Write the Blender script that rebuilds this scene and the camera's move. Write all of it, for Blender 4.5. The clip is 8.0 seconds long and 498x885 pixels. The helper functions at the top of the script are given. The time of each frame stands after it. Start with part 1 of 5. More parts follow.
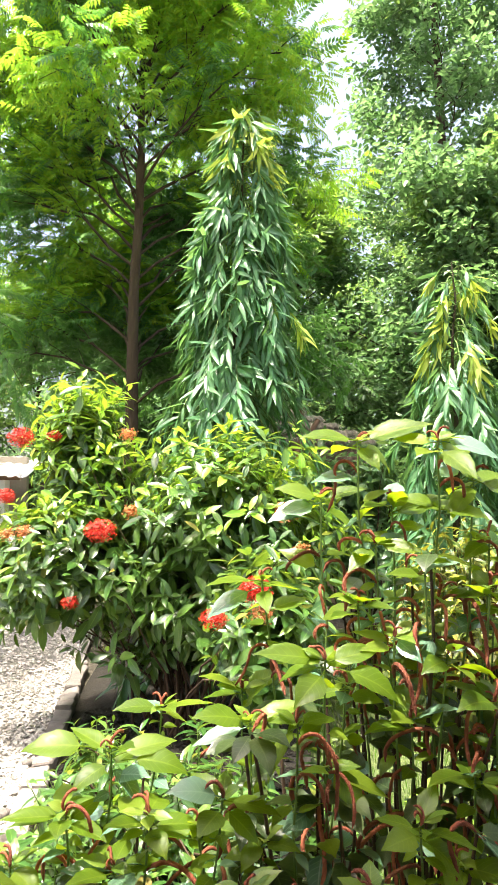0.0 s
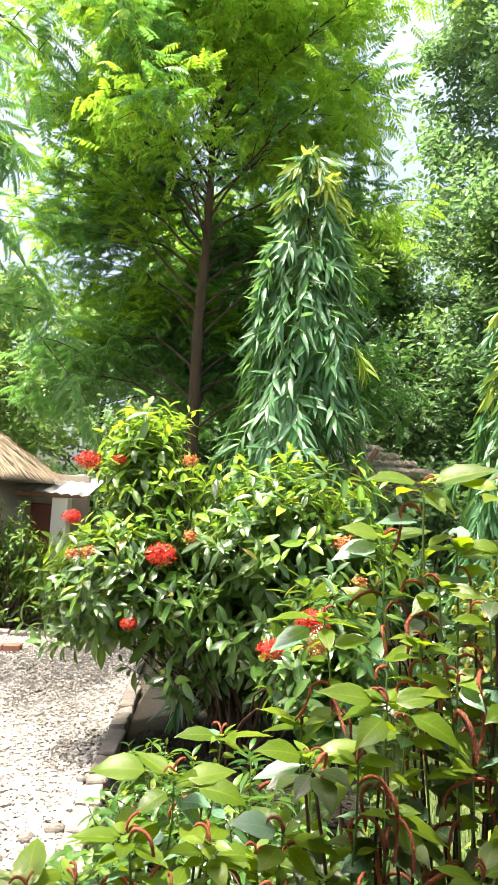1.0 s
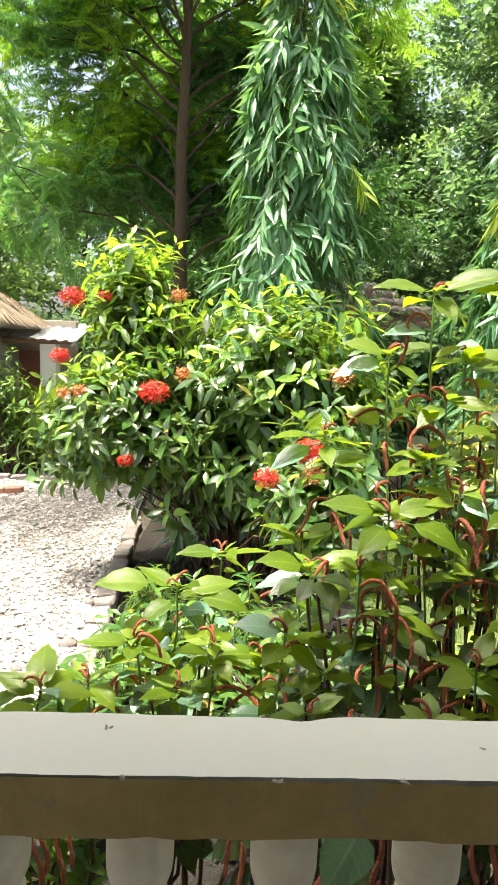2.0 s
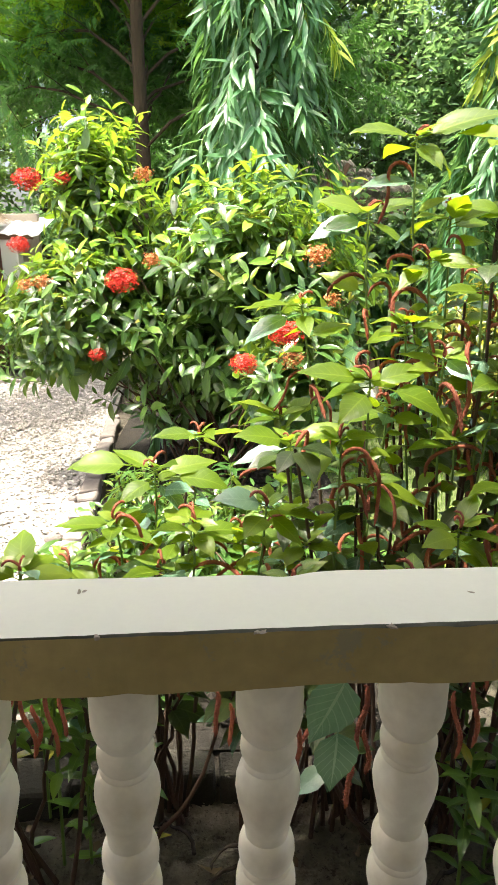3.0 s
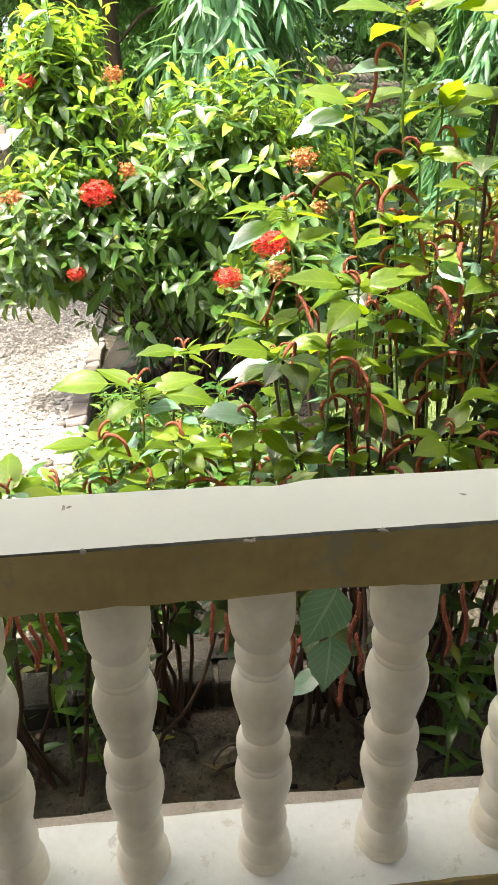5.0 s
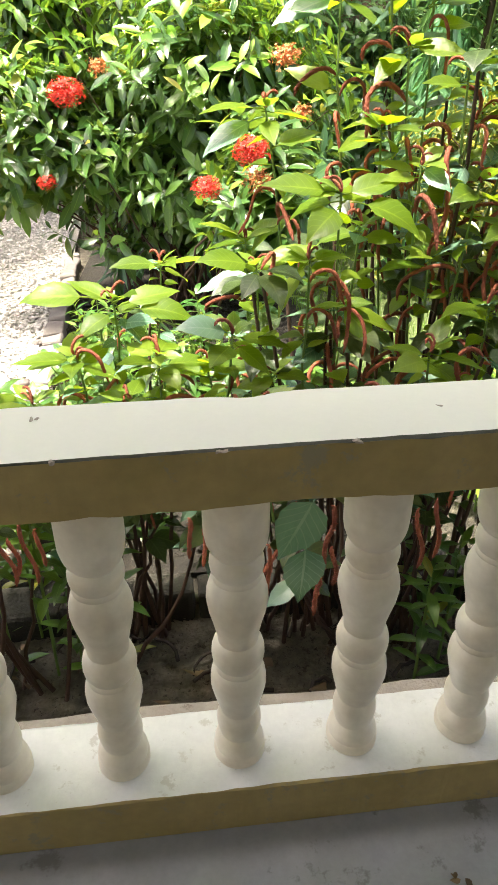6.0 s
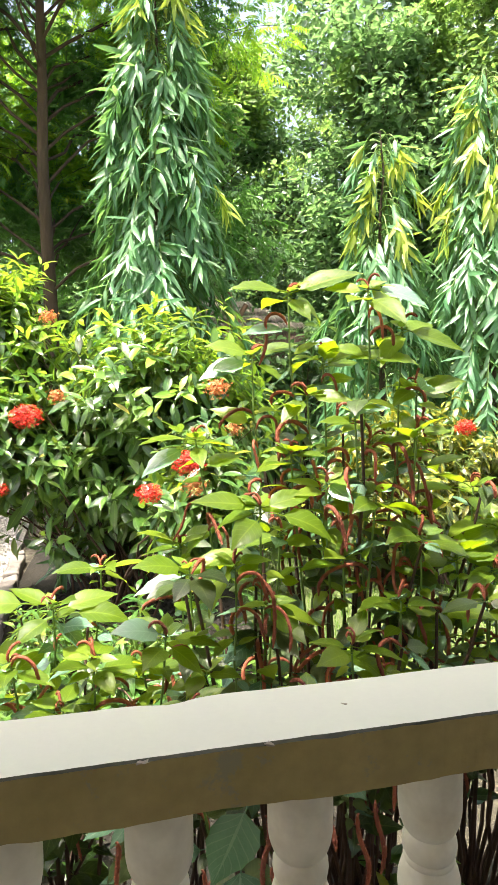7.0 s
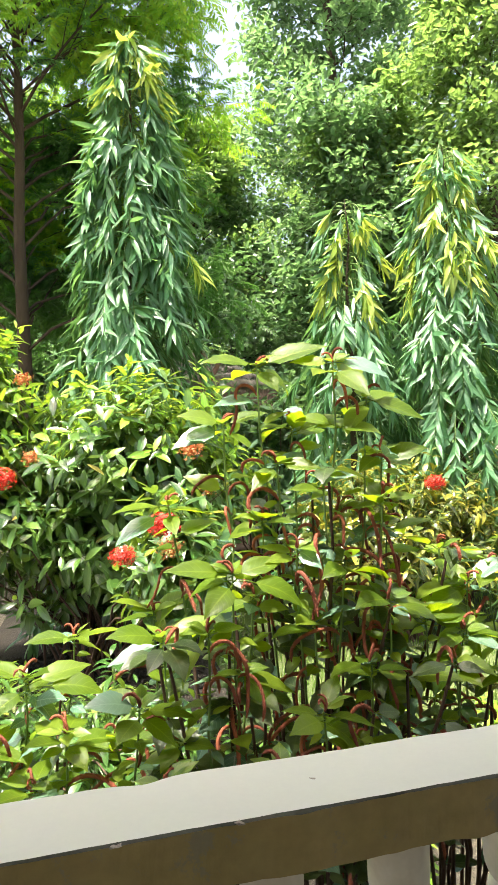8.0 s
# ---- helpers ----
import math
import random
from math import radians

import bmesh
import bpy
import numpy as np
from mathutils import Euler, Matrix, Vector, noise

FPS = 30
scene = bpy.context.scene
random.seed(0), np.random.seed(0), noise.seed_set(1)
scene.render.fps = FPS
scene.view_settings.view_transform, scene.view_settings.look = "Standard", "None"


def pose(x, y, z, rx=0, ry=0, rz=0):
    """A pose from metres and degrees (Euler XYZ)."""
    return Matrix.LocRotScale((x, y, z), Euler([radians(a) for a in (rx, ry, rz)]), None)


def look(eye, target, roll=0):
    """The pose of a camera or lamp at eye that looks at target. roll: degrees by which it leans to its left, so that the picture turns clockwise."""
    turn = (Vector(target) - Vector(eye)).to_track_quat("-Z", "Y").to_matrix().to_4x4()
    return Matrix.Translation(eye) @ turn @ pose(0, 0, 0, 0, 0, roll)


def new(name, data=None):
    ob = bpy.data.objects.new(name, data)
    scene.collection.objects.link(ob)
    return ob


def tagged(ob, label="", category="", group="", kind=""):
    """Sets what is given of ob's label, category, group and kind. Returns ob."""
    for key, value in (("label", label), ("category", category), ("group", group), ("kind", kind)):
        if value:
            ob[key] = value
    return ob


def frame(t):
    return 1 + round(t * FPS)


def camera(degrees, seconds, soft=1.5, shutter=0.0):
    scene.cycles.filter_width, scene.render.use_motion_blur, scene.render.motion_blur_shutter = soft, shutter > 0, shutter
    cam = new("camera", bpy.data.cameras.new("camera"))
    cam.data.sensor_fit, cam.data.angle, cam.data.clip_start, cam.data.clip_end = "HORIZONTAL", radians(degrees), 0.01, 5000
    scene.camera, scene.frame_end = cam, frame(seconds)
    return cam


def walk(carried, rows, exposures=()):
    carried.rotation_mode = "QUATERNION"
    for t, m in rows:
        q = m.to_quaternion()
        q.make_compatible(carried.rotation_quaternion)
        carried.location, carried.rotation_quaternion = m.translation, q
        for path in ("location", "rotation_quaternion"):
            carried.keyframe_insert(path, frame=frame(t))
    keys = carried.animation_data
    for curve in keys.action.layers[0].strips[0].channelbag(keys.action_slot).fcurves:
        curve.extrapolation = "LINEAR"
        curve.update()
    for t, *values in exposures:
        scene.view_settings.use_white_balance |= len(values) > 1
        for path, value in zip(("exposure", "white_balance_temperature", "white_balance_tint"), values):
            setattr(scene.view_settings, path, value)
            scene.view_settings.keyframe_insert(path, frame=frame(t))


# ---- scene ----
cam = camera(42.6, 8.0, 1.0)
PATH = [
    (0, (-0.014, -0.815, 1.417), (0.151, 1.171, 1.59), 0.3),
    (0.5, (-0.032, -0.892, 1.449), (0.033, 1.088, 1.721), 1.3),
    (1, (-0.061, -0.886, 1.458), (-0.071, 1.099, 1.7), 2.7),
    (1.5, (-0.078, -0.823, 1.421), (-0.074, 1.175, 1.504), 3.1),
    (2, (-0.074, -0.756, 1.356), (-0.04, 1.23, 1.128), 1.6),
    (2.2, (-0.069, -0.718, 1.311), (-0.026, 1.26, 1.02), 1.0),
    (3.3, (-0.056, -0.68, 1.264), (0.055, 1.221, 0.653), -0.7),
    (3.5, (-0.053, -0.674, 1.259), (0.059, 1.216, 0.613), -0.9),
    (4, (-0.053, -0.664, 1.245), (0.076, 1.203, 0.538), -1.1),
    (5.5, (-0.051, -0.658, 1.239), (0.061, 1.181, 0.46), -2.3),
    (5.9, (-0.047, -0.665, 1.23), (0.098, 1.124, 0.349), -1.4),
    (6, (-0.041, -0.647, 1.217), (0.12, 1.083, 0.227), -1.3),
    (6.1, (-0.033, -0.667, 1.213), (0.116, 1.043, 0.187), -2.7),
    (6.2, (-0.018, -0.674, 1.219), (0.099, 1.094, 0.291), -4.4),
    (6.5, (-0.015, -0.698, 1.239), (0.13, 1.211, 0.659), -3.9),
    (6.7, (-0.012, -0.707, 1.248), (0.169, 1.248, 0.868), -2.5),
    (7, (-0.015, -0.777, 1.294), (0.362, 1.181, 1.136), -1.7),
    (7.5, (-0.012, -0.817, 1.33), (0.469, 1.124, 1.362), -2.2),
    (8, (-0.014, -0.839, 1.344), (0.446, 1.107, 1.348), -2.4),
]
EXPOSE = 2.1
walk(cam, [(t, look(eye, target, roll)) for t, eye, target, roll in PATH],
     [(t, EXPOSE + e, 6800, 11) for t, e in ((0.0, 0.03), (0.5, -0.08), (1.0, -0.23), (1.5, -0.20), (2.0, -0.13), (2.6, -0.05), (3.5, 0.05), (5.5, 0.08), (6.1, 0.20), (6.7, 0.18), (7.5, 0.12), (8.0, 0.0))])

# ---- world and sun ----
SUN_DIR = Vector((-0.20, -0.11, 0.97)).normalized()
world = bpy.data.worlds.new("sky")
scene.world = world
world.use_nodes = True
wn = world.node_tree.nodes
sky = wn.new("ShaderNodeTexSky")
sky.sky_type = "NISHITA"
sky.sun_disc = False
sky.sun_elevation = math.asin(SUN_DIR.z)
sky.sun_rotation = math.atan2(SUN_DIR.x, SUN_DIR.y)
sky.air_density, sky.dust_density, sky.ozone_density = 1.0, 9.0, 1.0
wn["Background"].inputs["Strength"].default_value = 0.135
world.node_tree.links.new(sky.outputs["Color"], wn["Background"].inputs["Color"])
sun = new("sun", bpy.data.lights.new("sun", "SUN"))
sun.data.energy, sun.data.angle, sun.data.color = 3.5, radians(4.0), (1.0, 0.95, 0.86)
sun.matrix_world = look(SUN_DIR * 40, (0, 0, 0))


# ---- materials ----
def nodes_of(name):
    m = bpy.data.materials.new(name)
    m.use_nodes = True
    n = m.node_tree.nodes
    return m, n, m.node_tree.links, n["Principled BSDF"]


def mixed(n, l, a, b, fac, how="MIX"):
    k = n.new("ShaderNodeMix")
    k.data_type, k.blend_type = "RGBA", how
    for sock, v in ((k.inputs[0], fac), (k.inputs[6], a), (k.inputs[7], b)):
        if isinstance(v, bpy.types.NodeSocket):
            l.new(v, sock)
        elif isinstance(v, (int, float)):
            sock.default_value = v
        else:
            sock.default_value = (*v, 1)
    return k.outputs[2]


def maths(n, l, op, a, b=0.0):
    k = n.new("ShaderNodeMath")
    k.operation = op
    for sock, v in zip(k.inputs, (a, b)):
        if isinstance(v, bpy.types.NodeSocket):
            l.new(v, sock)
        else:
            sock.default_value = v
    return k.outputs[0]


def noise_at(n, l, vec, scale, detail=4.0, rough=0.6):
    k = n.new("ShaderNodeTexNoise")
    k.inputs["Scale"].default_value, k.inputs["Detail"].default_value, k.inputs["Roughness"].default_value = scale, detail, rough
    l.new(vec, k.inputs["Vector"])
    return k.outputs["Fac"]


def ramp(n, l, fac, stops):
    k = n.new("ShaderNodeValToRGB")
    e = k.color_ramp.elements
    while len(e) < len(stops):
        e.new(0.5)
    for s, (p, c) in zip(e, stops):
        s.position, s.color = p, (*c, 1)
    l.new(fac, k.inputs[0])
    return k.outputs[0]


def leaf_material(name, dark, mid, light, glow, rough=0.42, through_light=0.35, veins=False, old=None, gloss=0.65):
    """Leaf: colour differs leaf by leaf and patch by patch, light passes through the blade."""
    m, n, l, p = nodes_of(name)
    geo, info = n.new("ShaderNodeNewGeometry"), n.new("ShaderNodeObjectInfo")
    rnd = maths(n, l, "FRACT", maths(n, l, "ADD", geo.outputs["Random Per Island"], info.outputs["Random"]))
    stops = [(0.0, dark), (0.5, mid), (0.96, light)]
    if old:
        stops.append((0.995, old))
    col = ramp(n, l, rnd, stops)
    patch = noise_at(n, l, geo.outputs["Position"], 2.2, 3)
    col = mixed(n, l, col, light, maths(n, l, "MULTIPLY", maths(n, l, "GREATER_THAN", patch, 0.58), 0.18))
    fine = noise_at(n, l, geo.outputs["Position"], 60, 3)
    col = mixed(n, l, col, dark, maths(n, l, "MULTIPLY", fine, 0.45))
    uv = n.new("ShaderNodeUVMap")
    sep = n.new("ShaderNodeSeparateXYZ")
    l.new(uv.outputs[0], sep.inputs[0])
    u = maths(n, l, "ABSOLUTE", maths(n, l, "SUBTRACT", sep.outputs[0], 0.5))
    rib = maths(n, l, "LESS_THAN", u, 0.03)
    if veins:
        side = maths(n, l, "FRACT", maths(n, l, "MULTIPLY", maths(n, l, "SUBTRACT", sep.outputs[1], maths(n, l, "MULTIPLY", u, 0.45)), 8.0))
        rib = maths(n, l, "MAXIMUM", rib, maths(n, l, "MULTIPLY", maths(n, l, "LESS_THAN", side, 0.13), 0.6))
    col = mixed(n, l, col, light, maths(n, l, "MULTIPLY", rib, 0.75))
    l.new(col, p.inputs["Base Color"])
    p.inputs["Roughness"].default_value = rough
    p.inputs["Specular IOR Level"].default_value = gloss
    bump = n.new("ShaderNodeBump")
    bump.inputs["Strength"].default_value, bump.inputs["Distance"].default_value = 0.35, 0.004
    l.new(maths(n, l, "SUBTRACT", fine, rib), bump.inputs["Height"])
    l.new(bump.outputs[0], p.inputs["Normal"])
    tr = n.new("ShaderNodeBsdfTranslucent")
    l.new(mixed(n, l, col, glow, 0.65), tr.inputs[0])
    mix = n.new("ShaderNodeMixShader")
    mix.inputs[0].default_value = through_light
    l.new(p.outputs[0], mix.inputs[1])
    l.new(tr.outputs[0], mix.inputs[2])
    l.new(mix.outputs[0], n["Material Output"].inputs[0])
    return m


def surface(name, a, b, coarse, fine, rough=0.8, bump=0.4, depth=0.01, spots=None, spot_at=0.66, per_piece=0.0, stretch=(1, 1, 1), grit=0.35):
    """Opaque surface: two colours over a coarse and a fine noise, optional stains and change from piece to piece."""
    m, n, l, p = nodes_of(name)
    geo, info = n.new("ShaderNodeNewGeometry"), n.new("ShaderNodeObjectInfo")
    mp = n.new("ShaderNodeMapping")
    mp.inputs["Scale"].default_value = stretch
    l.new(geo.outputs["Position"], mp.inputs["Vector"])
    vec = mp.outputs[0]
    big, small = noise_at(n, l, vec, coarse, 4), noise_at(n, l, vec, fine, 5, 0.7)
    f = maths(n, l, "MULTIPLY_ADD", big, 1.6)
    f.node.inputs[2].default_value = -0.3
    col = mixed(n, l, a, b, f)
    f.node.use_clamp = True
    col = mixed(n, l, col, (0.0, 0.0, 0.0), maths(n, l, "MULTIPLY", maths(n, l, "SUBTRACT", 1.0, small), grit))
    if spots:
        s = n.new("ShaderNodeMapRange")
        s.inputs["From Min"].default_value, s.inputs["From Max"].default_value = spot_at, spot_at + 0.06
        l.new(noise_at(n, l, vec, coarse * 3.1, 6, 0.75), s.inputs["Value"])
        col = mixed(n, l, col, spots, maths(n, l, "MULTIPLY", s.outputs[0], 0.8))
    if per_piece:
        rnd = maths(n, l, "FRACT", maths(n, l, "ADD", geo.outputs["Random Per Island"], info.outputs["Random"]))
        v = maths(n, l, "MULTIPLY_ADD", rnd, per_piece * 2)
        v.node.inputs[2].default_value = 1 - per_piece
        hsv = n.new("ShaderNodeHueSaturation")
        l.new(v, hsv.inputs["Value"])
        l.new(col, hsv.inputs["Color"])
        col = hsv.outputs[0]
    l.new(col, p.inputs["Base Color"])
    rr = maths(n, l, "MULTIPLY_ADD", small, 0.3)
    rr.node.inputs[2].default_value = rough - 0.15
    l.new(rr, p.inputs["Roughness"])
    bp = n.new("ShaderNodeBump")
    bp.inputs["Strength"].default_value, bp.inputs["Distance"].default_value = bump, depth
    l.new(maths(n, l, "ADD", big, small), bp.inputs["Height"])
    l.new(bp.outputs[0], p.inputs["Normal"])
    return m


M_CHENILLE = leaf_material("chenille_leaf", (0.050, 0.105, 0.009), (0.102, 0.182, 0.013), (0.195, 0.275, 0.026), (0.42, 0.58, 0.006), 0.38, 0.48, True, None, 0.42)
M_CHENILLE_TIP = leaf_material("young_chenille_leaf", (0.08, 0.16, 0.02), (0.15, 0.25, 0.03), (0.26, 0.34, 0.05), (0.36, 0.55, 0.02), 0.36, 0.42, True)
# darker leaf for clump interiors: the shade in there is part of its colour
M_CHENILLE_INNER = leaf_material("inner_chenille_leaf", (0.024, 0.05, 0.016), (0.052, 0.09, 0.027), (0.11, 0.15, 0.052), (0.20, 0.28, 0.02), 0.36, 0.28, True, (0.26, 0.18, 0.03), 0.5)
# grey-green copy of the leaf: shade and sky sheen are put into its colour
M_CHENILLE_SKYLIT = leaf_material("skylit_grey_green_leaf", (0.07, 0.16, 0.10), (0.12, 0.235, 0.15), (0.20, 0.33, 0.22), (0.18, 0.34, 0.08), 0.24, 0.18, True, None, 0.8)
M_IXORA = leaf_material("ixora_leaf", (0.02, 0.065, 0.016), (0.045, 0.125, 0.024), (0.13, 0.24, 0.04), (0.32, 0.48, 0.03), 0.28, 0.26, False, (0.40, 0.33, 0.04))
M_IXORA_NEW = leaf_material("ixora_new_leaf", (0.10, 0.26, 0.02), (0.20, 0.40, 0.035), (0.36, 0.52, 0.06), (0.45, 0.62, 0.04), 0.34, 0.40)
M_POLY = leaf_material("mast_leaf", (0.04, 0.135, 0.06), (0.085, 0.225, 0.10), (0.17, 0.34, 0.15), (0.28, 0.54, 0.10), 0.38, 0.40)
M_POLY_NEW = leaf_material("mast_new_leaf", (0.20, 0.33, 0.05), (0.34, 0.47, 0.07), (0.52, 0.57, 0.11), (0.58, 0.70, 0.08), 0.40, 0.45)
M_FEATHER = leaf_material("feather_leaf", (0.033, 0.105, 0.038), (0.067, 0.195, 0.056), (0.13, 0.31, 0.072), (0.25, 0.57, 0.08), 0.34, 0.50)
# brighter leaf for upper crowns: sunlight is put into its colour
M_FEATHER_LIT = leaf_material("feather_lit_leaf", (0.11, 0.35, 0.03), (0.22, 0.47, 0.035), (0.45, 0.56, 0.04), (0.44, 0.75, 0.05), 0.45, 0.5)
M_WOODS = leaf_material("woods_leaf", (0.035, 0.095, 0.042), (0.075, 0.165, 0.072), (0.15, 0.27, 0.12), (0.32, 0.56, 0.17), 0.28, 0.44)
M_WOODS_LIGHT = leaf_material("light_woods_leaf", (0.04, 0.11, 0.028), (0.09, 0.19, 0.05), (0.20, 0.32, 0.08), (0.38, 0.60, 0.12), 0.34, 0.42)
M_CROTON = leaf_material("croton_leaf", (0.035, 0.075, 0.015), (0.075, 0.12, 0.02), (0.40, 0.36, 0.03), (0.48, 0.46, 0.03), 0.34, 0.22)
M_WEED = leaf_material("weed_leaf", (0.04, 0.11, 0.015), (0.08, 0.185, 0.022), (0.16, 0.28, 0.035), (0.32, 0.50, 0.02), 0.38, 0.34)
M_GRASS = leaf_material("grass_blade", (0.05, 0.15, 0.02), (0.10, 0.24, 0.03), (0.22, 0.34, 0.05), (0.40, 0.55, 0.04), 0.5, 0.35)
M_CATKIN = surface("catkin_red", (0.21, 0.04, 0.02), (0.39, 0.12, 0.058), 18, 160, 0.85, 0.6, 0.003, per_piece=0.35)
M_RED = surface("ixora_red", (0.62, 0.012, 0.006), (0.74, 0.045, 0.012), 20, 90, 0.6, 0.2, 0.002, per_piece=0.35)
M_ORANGE = surface("faded_orange", (0.62, 0.17, 0.05), (0.72, 0.30, 0.10), 20, 90, 0.7, 0.2, 0.002, per_piece=0.3)
M_GREEN_STEM = surface("green_stem", (0.10, 0.20, 0.03), (0.16, 0.26, 0.05), 10, 70, 0.6, 0.3, 0.003)
M_CANE = surface("brown_cane", (0.045, 0.023, 0.014), (0.105, 0.056, 0.032), 8, 60, 0.85, 0.6, 0.006)
M_TWIG = surface("rotting_twig", (0.02, 0.014, 0.010), (0.05, 0.034, 0.022), 8, 60, 0.9, 0.6, 0.006)
M_BARK = surface("bark", (0.040, 0.028, 0.015), (0.095, 0.066, 0.037), 2.5, 22, 0.95, 1.0, 0.03, stretch=(1, 1, 0.25))
M_PAINT = surface("white_gloss_paint", (0.76, 0.745, 0.65), (0.82, 0.805, 0.71), 1.5, 90, 0.5, 0.08, 0.001, (0.62, 0.58, 0.48), 0.74, grit=0.10)
M_BALUSTER = surface("baluster_paint", (0.66, 0.57, 0.41), (0.94, 0.885, 0.74), 10, 40, 0.36, 0.14, 0.002, grit=0.16)
M_PAINT_OLD = surface("weathered_white_paint", (0.65, 0.655, 0.60), (0.80, 0.805, 0.75), 7, 60, 0.55, 0.35, 0.003, (0.48, 0.46, 0.39), 0.58, grit=0.22)
M_FASCIA = surface("tan_rail_face", (0.30, 0.225, 0.075), (0.50, 0.385, 0.16), 5, 40, 0.6, 0.3, 0.003, (0.24, 0.22, 0.145), 0.57)
M_CHIP = surface("old_dark_paint", (0.05, 0.065, 0.045), (0.12, 0.11, 0.08), 20, 90, 0.8, 0.5, 0.004)
M_CEMENT = surface("polished_cement", (0.22, 0.225, 0.23), (0.36, 0.365, 0.37), 2.5, 50, 0.35, 0.2, 0.003, (0.13, 0.125, 0.12), 0.60)
M_PLASTER = surface("cream_plaster", (0.66, 0.62, 0.54), (0.76, 0.72, 0.64), 2, 35, 0.8, 0.3, 0.005)
M_WALL = surface("tan_wall_plaster", (0.44, 0.39, 0.31), (0.55, 0.49, 0.40), 2, 35, 0.8, 0.3, 0.005)
M_MORTAR = surface("rough_mortar", (0.40, 0.34, 0.27), (0.56, 0.50, 0.42), 9, 80, 0.9, 0.9, 0.01, (0.25, 0.20, 0.15), 0.6)
M_SOIL = surface("dry_soil", (0.10, 0.084, 0.056), (0.43, 0.375, 0.27), 13, 90, 0.95, 1.0, 0.08, (0.045, 0.034, 0.022), 0.56, grit=0.6)
# near-black ground: the shade below the shrubs is put into this colour
M_SHADE_GROUND = surface("shade_dark_ground", (0.016, 0.014, 0.009), (0.05, 0.04, 0.025), 6, 60, 0.95, 1.0, 0.05, (0.07, 0.05, 0.028), 0.62)
M_LAWN = surface("lawn_ground", (0.05, 0.09, 0.02), (0.12, 0.15, 0.04), 2, 40, 0.95, 0.8, 0.03)
M_GRAVEL = surface("gravel_bed", (0.28, 0.255, 0.22), (0.50, 0.47, 0.42), 20, 70, 0.95, 1.0, 0.04, (0.16, 0.145, 0.12), 0.60)
M_PEBBLE = surface("pebble", (0.42, 0.39, 0.345), (0.68, 0.645, 0.59), 5, 70, 0.8, 0.4, 0.006, per_piece=0.34)
M_STONE = surface("kerb_stone", (0.15, 0.13, 0.115), (0.31, 0.275, 0.245), 6, 50, 0.9, 0.8, 0.015, (0.10, 0.085, 0.07), 0.6, per_piece=0.25)
# moss-spotted stone, its base darkened for the shade on the kerb's face
M_SHADED_KERB = surface("shade_dark_mossy_stone", (0.018, 0.016, 0.011), (0.05, 0.045, 0.032), 7, 50, 0.95, 0.9, 0.02, (0.03, 0.04, 0.016), 0.6, per_piece=0.25)
M_BRICK = surface("red_brick", (0.34, 0.15, 0.10), (0.44, 0.22, 0.16), 8, 60, 0.9, 0.7, 0.01, per_piece=0.2)
M_THATCH = surface("thatch", (0.34, 0.27, 0.18), (0.52, 0.43, 0.31), 4, 70, 0.95, 1.0, 0.02, per_piece=0.25)
M_THATCH_GREY = surface("weathered_thatch", (0.28, 0.25, 0.195), (0.45, 0.40, 0.32), 4, 60, 0.95, 1.0, 0.02, per_piece=0.3)
M_EAVE = surface("brown_eave_straw", (0.13, 0.085, 0.055), (0.24, 0.17, 0.115), 4, 60, 0.95, 0.8, 0.02, per_piece=0.35)
M_MUD = surface("mud_plaster", (0.40, 0.35, 0.28), (0.50, 0.45, 0.37), 2, 30, 0.95, 0.5, 0.01)
M_TIN = surface("white_sheet_roof", (0.70, 0.72, 0.74), (0.80, 0.81, 0.82), 2, 30, 0.5, 0.2, 0.004)
M_WOOD = surface("brown_timber", (0.16, 0.09, 0.05), (0.25, 0.15, 0.09), 5, 50, 0.8, 0.6, 0.008, stretch=(1, 1, 0.2))
M_DOOR = surface("red_brown_door", (0.22, 0.07, 0.045), (0.28, 0.10, 0.06), 4, 40, 0.6, 0.3, 0.004)
M_DRY = surface("dry_leaf", (0.09, 0.06, 0.03), (0.22, 0.15, 0.08), 10, 60, 0.85, 0.4, 0.004, per_piece=0.4)


# ---- mesh helpers ----
def mesh_of(name, verts, faces, mats, uvs=None, smooth=True, mat_index=None):
    """A mesh from arrays: verts (n, 3), faces (m, 3) or (m, 4), uvs by vertex."""
    verts, faces = np.asarray(verts, float), np.asarray(faces, int)
    me = bpy.data.meshes.new(name)
    me.vertices.add(len(verts))
    me.vertices.foreach_set("co", verts.ravel())
    k = faces.shape[1]
    me.loops.add(faces.size)
    me.loops.foreach_set("vertex_index", faces.ravel())
    me.polygons.add(len(faces))
    me.polygons.foreach_set("loop_start", np.arange(0, faces.size, k))
    me.polygons.foreach_set("use_smooth", np.full(len(faces), smooth))
    if mat_index is not None:
        me.polygons.foreach_set("material_index", np.asarray(mat_index, int))
    if uvs is not None:
        layer = me.uv_layers.new(name="uv")
        layer.data.foreach_set("uv", np.asarray(uvs, float)[faces.ravel()].ravel())
    for m in (mats if isinstance(mats, (list, tuple)) else [mats]):
        me.materials.append(m)
    me.update(calc_edges=True)
    return me


def from_bm(name, bm, mats, smooth=False):
    me = bpy.data.meshes.new(name)
    bmesh.ops.recalc_face_normals(bm, faces=bm.faces)
    bm.to_mesh(me)
    bm.free()
    for m in (mats if isinstance(mats, (list, tuple)) else [mats]):
        me.materials.append(m)
    me.polygons.foreach_set("use_smooth", [smooth] * len(me.polygons))
    return me


def root(name, place, label, category, group="", kind=""):
    ob = new(name)
    ob.empty_display_size = 0.1
    ob.location = place
    return tagged(ob, label, category, group, kind)


